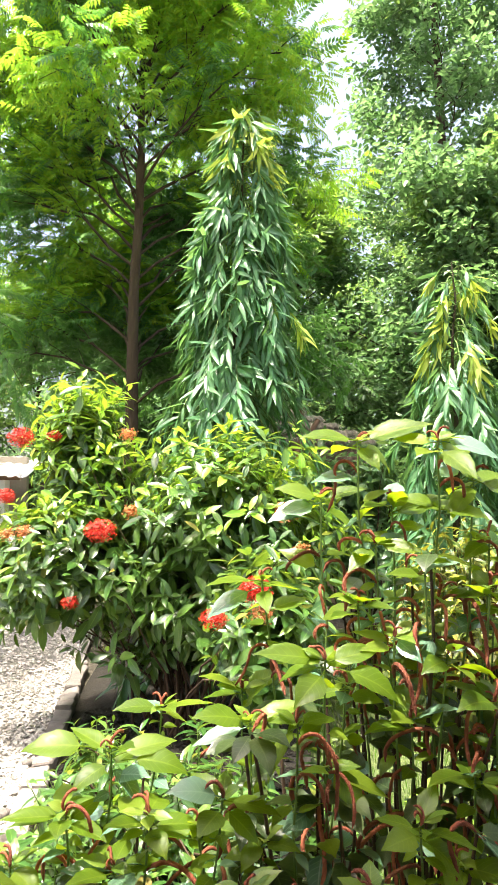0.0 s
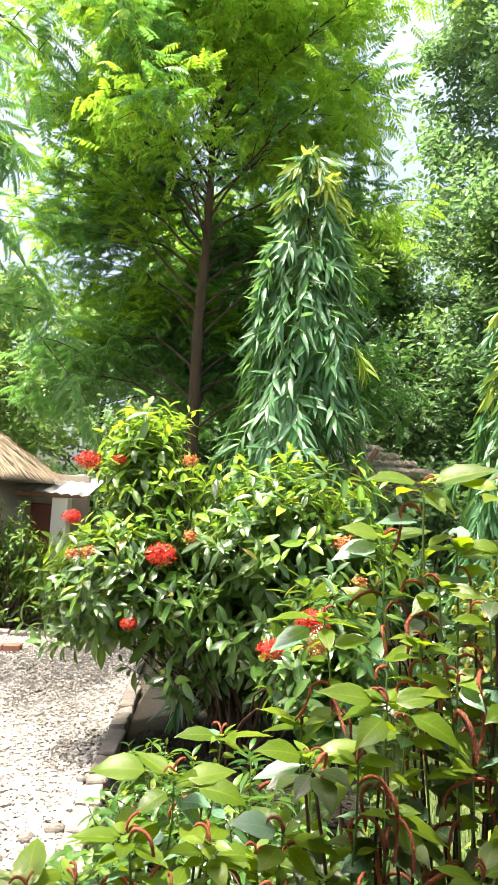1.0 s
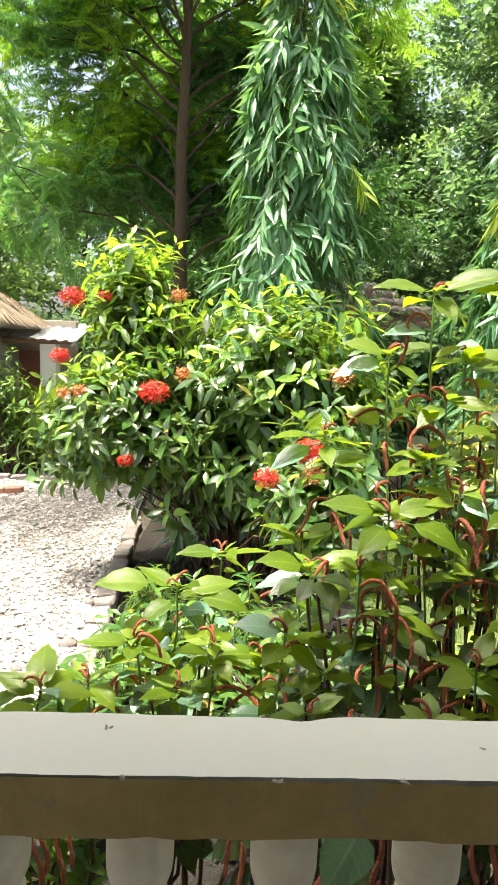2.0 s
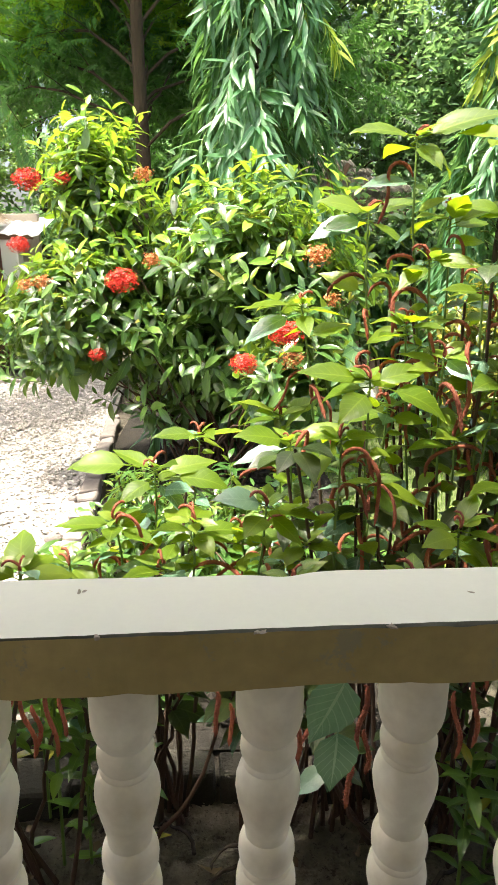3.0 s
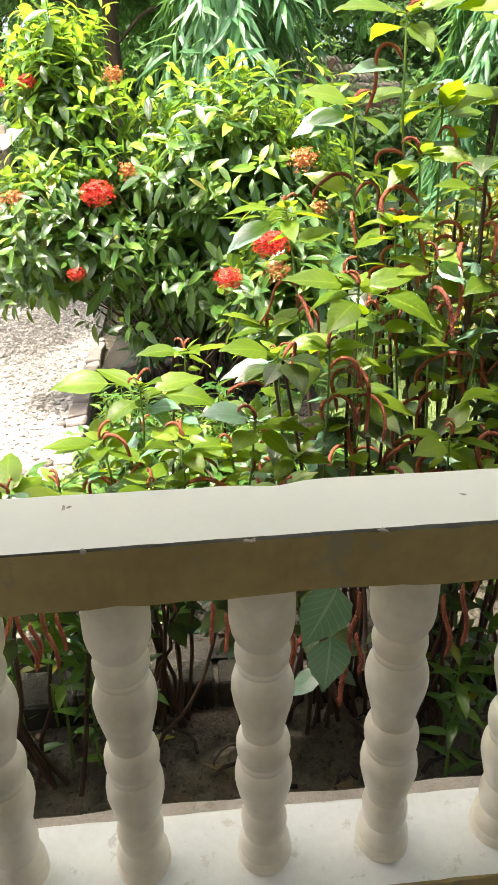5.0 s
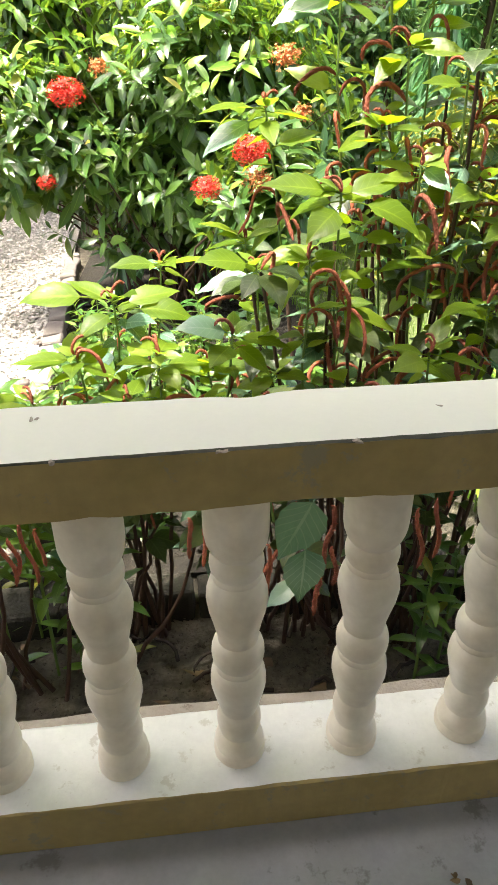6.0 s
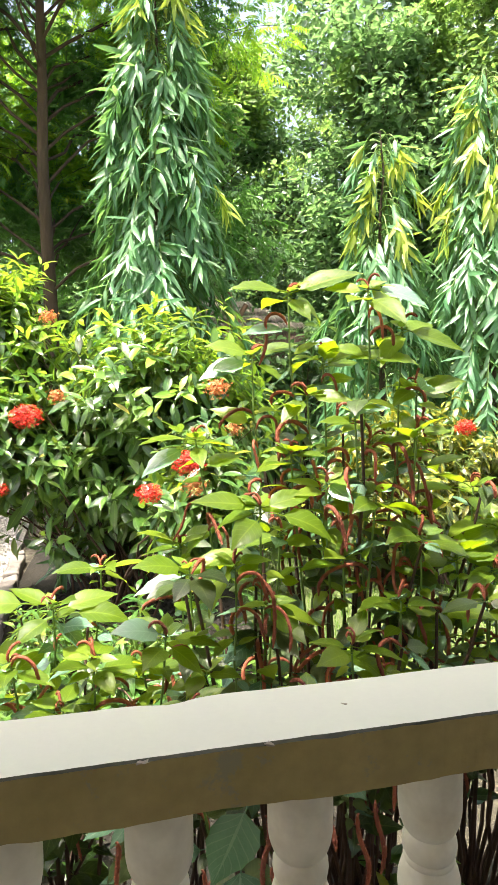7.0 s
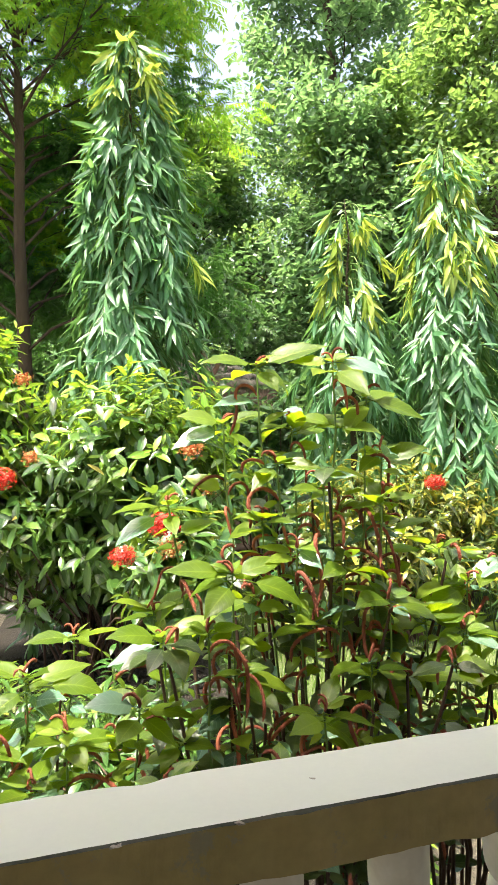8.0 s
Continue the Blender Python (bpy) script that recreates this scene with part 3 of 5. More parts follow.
def catkin_mesh(seed, long, bend):
    """A fuzzy red spike that arches out and then hangs."""
    r = np.random.default_rng(seed)
    n, sides = 46, 9
    s = np.linspace(0, 1, n)
    turn = np.radians(55) - np.radians(150) * np.clip(s / bend, 0, 1) + 0.18 * np.sin(7 * s + seed)
    out = np.cumsum(np.cos(turn)) * long / n
    up = np.cumsum(np.sin(turn)) * long / n
    pts = np.stack([0.05 * long * np.sin(5 * s + seed), out, up], 1)
    rad = 0.0054 * np.minimum(1, np.minimum(0.35 + s * 6, (1.04 - s) * 7))
    v, f, uv = tube(pts, 1.0, sides)
    v = v.reshape(n, sides, 3)
    c = pts[:, None]
    v = c + (v - c) * (rad[:, None, None] * r.uniform(0.78, 1.15, (n, sides, 1)))
    m = 300
    k = r.integers(1, n - 1, m)
    side = unit(np.cross(pts[k + 1] - pts[k - 1], r.normal(size=(m, 3))))
    hair = scattered(kite(0.16, 0.1, 0.1), frames_at(pts[k] + r.normal(0, 0.001, (m, 3)), side + r.normal(0, 0.25, (m, 3)), unit(pts[k + 1] - pts[k - 1]), r.uniform(0.7, 1.6, m) * rad[k] * 1.2))
    v, f, uv = joined([(v.reshape(-1, 3), f, uv), hair])
    return mesh_of("catkin", v, f, M_CATKIN, uv, False)


CATKINS = [catkin_mesh(k, l, q) for k, (l, q) in enumerate(((0.20, 0.7), (0.27, 0.5), (0.15, 1.1), (0.23, 0.9), (0.11, 0.9), (0.30, 0.35), (0.18, 0.6)))]
CHEN_MESH = [mesh_of("leaf", *s[:2], M_CHENILLE, s[2]) for s in CHEN]
INNER_MESH = [mesh_of("leaf", *s[:2], M_CHENILLE_INNER, s[2]) for s in CHEN]
SKYLIT_MESH = [mesh_of("leaf", *s[:2], M_CHENILLE_SKYLIT, s[2]) for s in CHEN]
TIP_MESH = [mesh_of("leaf", *s[:2], M_CHENILLE_TIP, s[2]) for s in CHEN[:2]]
HANGING = [catkin_mesh(20 + k, l, 0.06) for k, l in enumerate((0.19, 0.13))]
HANG_MESH = mesh_of("leaf", *BROAD_CHEN[:2], M_CHENILLE_SKYLIT, BROAD_CHEN[2])


def blade_at(thing, meshes, r, base, az, lift, long, tilt=0.24, lean=-0.28, cap=0.155):
    """One leaf on its stalk: az and lift in degrees, long from the node to the tip."""
    a, e = math.radians(az), math.radians(lift)
    way = np.array((math.cos(a) * math.cos(e), math.sin(a) * math.cos(e), math.sin(e)))
    up = np.array([[r.normal(0, tilt), r.normal(0, tilt) + lean, 1.0]])
    blade = min(long * 0.85, cap + 0.25 * max(long - 0.19, 0))
    # some leaves take the copy with sky sheen in its colour
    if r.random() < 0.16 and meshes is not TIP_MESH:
        meshes = SKYLIT_MESH
    m = frames_at((np.asarray(base) + way * (long - blade))[None], way[None], up, blade)[0]
    return part("leaf", meshes[r.integers(len(meshes))], thing, m=Matrix(m.tolist()))


def chenille_plant(foot, heads, label, seed, hanging=(), canes=6, fill=20, wide=0.06, drops=()):
    """Chenille plant: canes from one clump, whorls of broad leaves at their tips, arching catkins.
    heads: (x, y, z, ((azimuth, lift, length), ...), catkins)."""
    r = np.random.default_rng(seed)
    thing = root("chenille_plant", (*foot, GROUND), label, "plant", "chenille plants along the balustrade")
    for x, y, z, leaves, hung in heads:
        start = np.array((foot[0] + r.normal(0, wide), foot[1] + r.normal(0, wide * 0.6), GROUND - 0.04))
        tip = np.array((x, y, z))
        line = bow(start, tip, ((foot[0] - x) * -0.13 + r.normal(0, 0.012), (foot[1] - y) * -0.13, 0), 11, 0.006, r)
        h = np.linspace(0, 1, 11)
        v, f, uv = tube(line[:8], 0.0085 - 0.0035 * h[:8], 6)
        part("cane", mesh_of("cane", v, f, M_CANE, uv), thing)
        v, f, uv = tube(line[7:], 0.006 - 0.003 * h[7:], 6)
        part("green_shoot", mesh_of("green_shoot", v, f, M_GREEN_STEM, uv), thing)
        for k, (az, lift, long) in enumerate(leaves):
            blade_at(thing, CHEN_MESH, r, tip - (0, 0, 0.007 * k), az, lift, long, 0.24, -0.62 if z > 1.2 else -0.3, 0.22 if z > 1.2 else 0.16)
        # small leaves that unfold at the tip
        for k in range(4):
            blade_at(thing, TIP_MESH, r, tip, r.uniform(0, 360), r.uniform(5, 45), r.uniform(0.06, 0.10))
        mean = sum(q[2] for q in leaves) / len(leaves)
        az = r.uniform(0, 360)
        for k in range(fill):
            az += 137.5 + r.normal(0, 15)
            q = 0.97 - (0.52 if z > 0.7 else 0.40) * ((k + r.random()) / fill) ** 1.15
            i = min(int(q * 10), 9)
            at = line[i] + (line[i + 1] - line[i]) * (q * 10 - i)
            # old: set lower on the stem, where the colour is darkened for shade
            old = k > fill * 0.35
            blade_at(thing, INNER_MESH if old else CHEN_MESH, r, at, az, r.normal(-8 if old else 6, 16), mean * ((0.5 if z > 1.0 else 0.34) + 0.5 * r.random() ** 1.4), 0.4, -0.55 if z > 1.2 else -0.3)
        for k in range(2):
            part("young_catkin", CATKINS[4], thing, m=Matrix.Translation(tip) @ pose(0, 0, 0, 62 + r.normal(0, 12), 0, r.uniform(0, 360)) @ Matrix.Scale(r.uniform(0.45, 0.8), 4))
        for k in range(hung):
            q = 0.99 - r.uniform(0.0, 0.36)
            at = line[int(q * 10)] + (line[min(int(q * 10) + 1, 10)] - line[int(q * 10)]) * (q * 10 % 1)
            part("catkin", CATKINS[r.integers(len(CATKINS))], thing, m=Matrix.Translation(at) @ pose(0, 0, 0, r.normal(8, 14), 0, r.uniform(70, 290)) @ Matrix.Scale(r.uniform(0.8, 1.2), 4))
    # leaves that hang straight down, in the grey-green that carries shade and sky sheen
    for x, y, z, long, tilt in hanging:
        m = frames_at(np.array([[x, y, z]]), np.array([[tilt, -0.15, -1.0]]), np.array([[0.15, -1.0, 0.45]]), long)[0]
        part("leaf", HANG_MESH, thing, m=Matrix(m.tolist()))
    for x, y, z, k in drops:
        part("catkin", HANGING[k], thing, m=pose(x, y, z, 0, 0, r.uniform(90, 270)))
    # older bare canes with a few shade-dark leaves inside the clump
    for k in range(canes):
        x, y, z = heads[r.integers(len(heads))][:3]
        start = np.array((foot[0] + r.normal(0, wide), foot[1] + r.normal(0, wide * 0.6), GROUND - 0.04))
        top = np.array((x + r.normal(0, 0.09), y + r.normal(0, 0.09), GROUND + (z - GROUND) * r.uniform(0.55, 0.9)))
        line = bow(start, top, ((foot[0] - x) * -0.1 + r.normal(0, 0.02), r.normal(0, 0.02), 0), 9, 0.008, r)
        v, f, uv = tube(line, np.linspace(0.0088, 0.0045, 9), 5)
        part("cane", mesh_of("cane", v, f, M_CANE, uv), thing)
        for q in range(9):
            blade_at(thing, INNER_MESH, r, line[8 - q // 3], r.uniform(0, 360), r.normal(-12, 18), r.uniform(0.07, 0.15), 0.38, -0.30)
        if k % 2 == 0:
            part("catkin", CATKINS[r.integers(len(CATKINS))], thing, m=Matrix.Translation(top) @ pose(0, 0, 0, 0, 0, r.uniform(0, 360)))
    return thing


def whorl_of(r, n, long, lift=8):
    """n leaves round a tip, as (azimuth, lift, length)."""
    a = r.uniform(0, 360)
    return tuple((a + 360 * k / n + r.normal(0, 14), lift + r.normal(0, 13), long * r.uniform(0.75, 1.15)) for k in range(n))


r5 = np.random.default_rng(12)
# the low broad clump
chenille_plant((-0.28, 1.12), [
    (-0.25, 1.15, 0.681, ((-169, 12, 0.27), (148, 18, 0.17), (-58, 30, 0.16), (17, 11, 0.21), (-8, 2, 0.25), (-139, -10, 0.15), (-42, -20, 0.16)), 1),
    (-0.122, 1.50, 0.689, ((-162, 11, 0.18), (0, 8, 0.19), (-74, 30, 0.16), (46, -18, 0.16), (120, 15, 0.16)), 1),
    (-0.36, 1.05, 0.56, whorl_of(r5, 6, 0.16), 2), (-0.13, 0.98, 0.575, whorl_of(r5, 6, 0.15), 2), (-0.22, 1.0, 0.44, whorl_of(r5, 6, 0.14), 1)],
    "leafy green chenille plant with short red catkins beside the balustrade", 21, (), 8, 22)
chenille_plant((0.08, 1.10), [
    (0.064, 0.86, 0.666, ((-152, 26, 0.17), (-13, -1, 0.16), (135, 25, 0.14), (-27, -30, 0.13), (-115, 7, 0.15)), 1),
    (0.153, 1.10, 0.769, ((-151, 20, 0.20), (10, 18, 0.19), (180, -15, 0.18), (-60, 10, 0.15), (85, 10, 0.16)), 3),
    (0.143, 1.30, 0.802, ((-156, 28, 0.17), (22, 22, 0.17), (156, -6, 0.15), (88, 14, 0.14)), 2),
    (0.0, 1.02, 0.52, whorl_of(r5, 6, 0.15), 2), (0.17, 0.92, 0.53, whorl_of(r5, 6, 0.14), 2)],
    "green chenille plant with drooping red catkins", 22, (), 8, 20)
chenille_plant((0.36, 1.08), [
    (0.348, 0.97, 0.972, ((-169, 10, 0.21), (10, 11, 0.18), (-19, -12, 0.24), (160, -6, 0.16), (51, 13, 0.18), (-128, -11, 0.17)), 4),
    (0.206, 1.30, 1.145, ((-164, 4, 0.20), (13, -9, 0.16), (-163, -20, 0.22), (-87, -24, 0.14), (80, 12, 0.16)), 3),
    (0.258, 0.88, 0.835, ((-147, -38, 0.17), (30, 8, 0.15), (100, 0, 0.15)), 3),
    (0.342, 0.92, 0.708, ((-30, -36, 0.15), (6, -24, 0.20), (170, -5, 0.14)), 3), (0.44, 1.12, 0.86, whorl_of(r5, 5, 0.16), 3)],
    "chenille plant with broad bright leaves and long red catkins", 23, (), 10, 17)
chenille_plant((0.60, 1.14), [
    (0.505, 1.20, 1.601, ((-165, 10, 0.21), (-13, 20, 0.26), (-68, -30, 0.14), (20, -15, 0.19), (110, 12, 0.17)), 4),
    (0.731, 1.10, 1.595, ((-11, -6, 0.22), (154, 12, 0.15), (59, 35, 0.14), (-72, -26, 0.20), (32, 9, 0.20), (-130, 0, 0.18)), 5),
    (0.843, 1.10, 1.475, ((-17, -20, 0.21), (-140, -35, 0.19), (34, 14, 0.20), (100, 5, 0.17)), 4),
    (0.414, 1.35, 1.416, ((-165, 18, 0.18), (0, 20, 0.18), (-168, -14, 0.21), (-49, -28, 0.16), (90, 5, 0.16)), 4),
    (0.545, 1.15, 1.277, ((-28, -6, 0.15), (-145, -25, 0.15), (28, 20, 0.15), (120, 0, 0.15)), 5), (0.66, 1.04, 1.22, whorl_of(r5, 5, 0.16), 5), (0.78, 1.2, 1.12, whorl_of(r5, 5, 0.16), 4), (0.56, 1.02, 1.02, whorl_of(r5, 5, 0.15), 4),
    (0.88, 1.08, 1.30, whorl_of(r5, 6, 0.17), 4), (0.62, 1.22, 1.40, whorl_of(r5, 6, 0.17), 3), (0.92, 1.15, 1.05, whorl_of(r5, 5, 0.16), 4), (0.70, 0.98, 0.98, whorl_of(r5, 6, 0.15), 4), (0.48, 1.12, 1.10, whorl_of(r5, 6, 0.15), 3), (0.60, 1.00, 0.80, whorl_of(r5, 5, 0.14), 3), (0.84, 1.0, 1.16, whorl_of(r5, 5, 0.15), 4)],
    "tall chenille plant with large backlit leaves above the shrubs", 24, (), 24, 12, 0.08)
chenille_plant((0.62, 0.98), [
    (0.536, 0.76, 0.632, ((48, 34, 0.13), (-25, -6, 0.15), (161, 17, 0.12), (-143, 9, 0.15), (-22, -28, 0.15)), 1),
    (0.72, 0.86, 0.70, whorl_of(r5, 6, 0.15), 3), (0.66, 0.84, 0.50, whorl_of(r5, 6, 0.14), 2), (0.82, 0.94, 0.86, whorl_of(r5, 5, 0.16), 3)],
    "low grey-green chenille shoots in front of the tall plant", 29, (), 6, 20)
chenille_plant((1.05, 1.10), [
    (1.139, 1.20, 0.945, ((-167, 26, 0.22), (176, 9, 0.25), (-11, 4, 0.18), (-104, -16, 0.16), (70, 10, 0.18)), 3),
    (1.182, 1.10, 0.843, ((0, 28, 0.19), (-171, 6, 0.24), (-154, -4, 0.22), (17, -11, 0.18), (90, 8, 0.17)), 3),
    (0.96, 1.20, 0.785, ((180, 15, 0.18), (-40, -26, 0.15), (-147, -22, 0.17), (60, 10, 0.16)), 2),
    (1.038, 0.95, 0.653, ((-59, -3, 0.14), (-155, -28, 0.15), (30, 12, 0.15), (120, 8, 0.15)), 2), (1.2, 0.9, 0.60, whorl_of(r5, 6, 0.15), 2), (0.98, 1.02, 0.78, whorl_of(r5, 6, 0.18), 2), (1.30, 1.15, 0.90, whorl_of(r5, 6, 0.19), 3), (0.90, 0.98, 0.60, whorl_of(r5, 6, 0.16), 2), (1.10, 1.0, 0.72, whorl_of(r5, 6, 0.18), 2)],
    "sunlit chenille plant with yellow-green leaves and red catkins", 25, (), 8, 18)
chenille_plant((-0.64, 0.95), [(-0.58, 0.86, 0.50, whorl_of(r5, 6, 0.17), 3), (-0.76, 0.80, 0.46, whorl_of(r5, 6, 0.17), 3), (-0.92, 0.95, 0.44, whorl_of(r5, 6, 0.16), 2), (-0.5, 1.05, 0.42, whorl_of(r5, 5, 0.14), 3)],
    "low chenille plant with red catkins near the plinth", 26, (), 4, 20)
chenille_plant((1.48, 1.08), [(1.40, 1.0, 0.98, whorl_of(r5, 6, 0.19), 3), (1.62, 1.1, 1.08, whorl_of(r5, 6, 0.19), 3), (1.34, 0.90, 0.74, whorl_of(r5, 6, 0.17), 2), (1.55, 0.9, 0.62, whorl_of(r5, 6, 0.16), 2)],
    "bushy chenille plant with red catkins", 27, (), 6, 22)
chenille_plant((0.52, 1.0), [(0.34, 0.50, 0.62, ((-30, -30, 0.13), (100, -5, 0.13)), 1), (0.10, 0.58, 0.60, ((170, -15, 0.12), (60, -10, 0.13)), 1)],
    "shaded chenille shoots hanging behind the balusters", 28, ((0.168, 0.32, 0.527, 0.150, -0.55), (0.160, 0.34, 0.398, 0.135, -0.10), (0.345, 0.34, 0.60, 0.12, 0.7), (0.045, 0.36, 0.545, 0.12, -0.5)), 1, 2, 0.06,
    ((0.22, 0.4, 0.459, 0), (0.191, 0.36, 0.316, 1), (-0.073, 0.55, 0.345, 1), (-0.041, 0.6, 0.272, 1), (-0.513, 0.6, 0.312, 0), (-0.502, 0.62, 0.271, 1), (-0.459, 0.6, 0.318, 0), (-0.463, 0.7, 0.23, 1), (0.463, 0.5, 0.35, 0), (0.502, 0.5, 0.377, 0), (0.26, 0.5, 0.26, 1), (0.104, 0.5, 0.291, 0)))


# ---- flower heads ----
def ball_of_florets(seed, mat, count=260, loose=0.0):
    r = np.random.default_rng(seed)
    q = unit(r.normal(size=(count, 3)) + (0, 0, 0.45))
    rad = 1.15 - 0.5 * r.random(count) ** 1.5 - loose * r.random(count)
    petal = leaf_shape(0.24, 0.085, 2, 0.5, 0.1, 0.3)
    sets = []
    for k in range(4):
        side = unit(np.cross(q, unit(r.normal(size=(count, 3)))))
        way = side + 0.35 * q
        if k == 0:
            first = side
        a = k * math.pi / 2
        way = math.cos(a) * first + math.sin(a) * np.cross(q, first) + 0.75 * q + r.normal(0, 0.25, (count, 3))
        sets.append(scattered(petal, frames_at(q * rad[:, None], way, q, 1.0)))
    for i in range(0, count, 3):
        sets.append(tube([(0, 0, -0.3), q[i] * 0.45, q[i] * rad[i]], 0.018, 3))
    v, f, uv = joined(sets)
    return mesh_of("flower_head", v, f, mat, uv)


BALL_RED = [ball_of_florets(1, M_RED), ball_of_florets(2, M_RED)]
BALL_FADED = [ball_of_florets(3, M_ORANGE, 110, 0.5), ball_of_florets(4, M_ORANGE, 80, 0.6)]


def shrub(name, place, lobes, tips, leaf, shapes, mats, label, category, seed, new_share=0.3, near=None, upward=0.5, flowers=(), skirt=GROUND + 0.12):
    """A rounded shrub: stems fan to tips in the outer shell of some lobes, whorls of leaves at each tip.
    lobes: (x, y, z, rx, ry, rz, share of tips)."""
    r = np.random.default_rng(seed)
    thing = root(name, (*place, GROUND), label, category)
    at, way = [], []
    for x, y, z, rx, ry, rz, share in lobes:
        n = int(tips * share)
        d = unit(r.normal(size=(n, 3)))
        d[:, 2] = np.where(d[:, 2] < -0.75, -d[:, 2], d[:, 2])
        depth = 1 - 0.7 * r.random(n) ** 1.5 + 0.30 * (r.random(n) > 0.80)
        lump = 1 + 0.22 * np.array([noise.noise(Vector(q) * 2.3 + Vector((x, y, z))) for q in d.tolist()])
        at.append(np.array((x, y, z)) + d * np.array((rx, ry, rz)) * (depth * lump)[:, None])
        way.append(unit(d * (0.9, 0.9, 0.5) + (0, 0, upward)))
    at, way = np.concatenate(at), np.concatenate(way)
    keep = at[:, 2] > skirt + r.normal(0, 0.06, len(at))
    at, way = at[keep], way[keep]
    n = len(at)
    # stems
    for i in range(0, n, max(1, n // 45)):
        foot = np.array((place[0] + r.normal(0, 0.18), place[1] + r.normal(0, 0.15), GROUND - 0.05))
        v, f, uv = tube(bow(foot, at[i], (0, 0, 0.12), 7, 0.02, r), np.linspace(0.014, 0.003, 7), 5)
        part("stem", mesh_of("stem", v, f, M_CANE, uv), thing)
    sets = [tube([at[i] - way[i] * 0.28, at[i] - way[i] * 0.1, at[i]], (0.004, 0.003, 0.002), 4) for i in range(n)]
    v, f, uv = joined(sets)
    part("twig_growth", mesh_of("twig_growth", v, f, M_GREEN_STEM, uv), thing, kind="stuff")
    poses, fresh = [], []
    side = unit(np.cross(way, unit(r.normal(size=(n, 3)))))
    other = np.cross(way, side)
    young = r.random(n) < new_share * np.clip(0.25 + 1.1 * (at[:, 2] - at[:, 2].mean()), 0, 1.5)
    for node in range(4):
        for k in range(2):
            a = node * 1.57 + k * math.pi + r.normal(0, 0.25, n)
            w = np.cos(a)[:, None] * side + np.sin(a)[:, None] * other
            w = w + way * (0.7 - 0.28 * node) + r.normal(0, 0.26, (n, 3)) + (0, 0, -0.17 * node)
            p = at - way * (0.036 * node * leaf / 0.11) + r.normal(0, 0.012, (n, 3))
            poses.append(frames_at(p, w, way + (0, 0, 0.6) + r.normal(0, 0.3, (n, 3)), leaf * r.uniform(0.6, 1.15, n) * (0.72 if node == 0 else 1.0)))
            fresh.append(young & (node < 2))
    poses, fresh = np.concatenate(poses), np.concatenate(fresh)
    pick = np.zeros(len(poses), bool)
    if near is not None:
        # the leaves that stand out towards the veranda
        score = poses[:, 1, 3] + near * np.abs(poses[:, 0, 3] - place[0])
        pick[np.argsort(score)[:280]] = True
    for mat, sel, nm in ((mats[0], ~fresh, "foliage"), (mats[1], fresh, "young_foliage")):
        q = poses[sel & ~pick]
        if len(q):
            sets = [scattered(shapes[k], q[k::len(shapes)]) for k in range(len(shapes))]
            v, f, uv = joined(sets)
            part(nm, mesh_of(nm, v, f, mat, uv), thing, kind="stuff")
        leaves_as_parts(thing, "leaf", shapes, mat, poses, sel & pick)
    for x, y, z, size, faded in flowers:
        ball = (BALL_FADED if faded else BALL_RED)[int(abs(x) * 100) % 2]
        part("flower_head", ball, thing, "faded orange flower cluster" if faded else "bright red flower cluster", m=Matrix.Translation((x, y, z)) @ Matrix.Diagonal((size, size, size * 0.75, 1)))
    return thing


shrub("ixora_shrub", (-0.1, 4.9), [(0.25, 4.95, 0.95, 1.15, 0.85, 1.05, 0.36), (-1.05, 5.25, 1.65, 0.5, 0.5, 0.8, 0.13), (-1.12, 4.75, 0.84, 0.72, 0.6, 0.56, 0.20), (-0.10, 5.05, 0.10, 0.85, 0.5, 0.75, 0.12), (0.44, 3.3, 0.55, 0.34, 0.35, 0.42, 0.08)],
      1850, 0.215, IXO, (M_IXORA, M_IXORA_NEW), "large dark green ixora shrub with red flower clusters", "shrub", 31, 0.58, 0.3,
      flowers=((-0.73, 4.16, 1.16, 0.105, 0), (-1.50, 4.75, 1.92, 0.10, 0), (-0.52, 4.35, 1.30, 0.085, 1), (-1.27, 4.95, 1.95, 0.06, 0), (-1.50, 4.35, 1.42, 0.07, 0),
               (-0.60, 4.75, 1.95, 0.09, 1), (0.33, 2.82, 0.90, 0.085, 0), (0.36, 2.84, 0.76, 0.085, 1), (0.62, 3.6, 1.32, 0.10, 1), (-1.30, 4.15, 1.15, 0.08, 1),
               (-1.42, 4.15, 1.13, 0.07, 1), (-0.95, 4.2, 0.62, 0.06, 0), (0.85, 4.3, 1.0, 0.09, 1), (0.10, 2.95, 0.72, 0.07, 0)), skirt=0.06)
shrub("croton_shrub", (2.7, 4.9), [(2.6, 4.9, 0.35, 0.95, 0.6, 0.75, 0.6), (3.6, 5.0, 0.30, 0.8, 0.6, 0.7, 0.4)], 520, 0.17, LANCE, (M_CROTON, M_CROTON),
      "yellow and green variegated croton shrub on the lawn", "shrub", 32, 0.0, 0.3, 0.9,
      flowers=((2.95, 4.42, 0.92, 0.085, 0), (3.75, 4.5, 1.05, 0.07, 0), (3.72, 4.42, 0.75, 0.08, 1)))
shrub("low_shrub", (-4.3, 10.3), [(-4.55, 10.3, 0.45, 1.3, 0.45, 0.95, 0.65), (-3.2, 10.3, 0.15, 0.9, 0.4, 0.65, 0.35)], 620, 0.16, LANCE, (M_WEED, M_IXORA_NEW),
      "low yellow-green garden shrub beside the gravel", "shrub", 33, 0.9, None, 0.8)
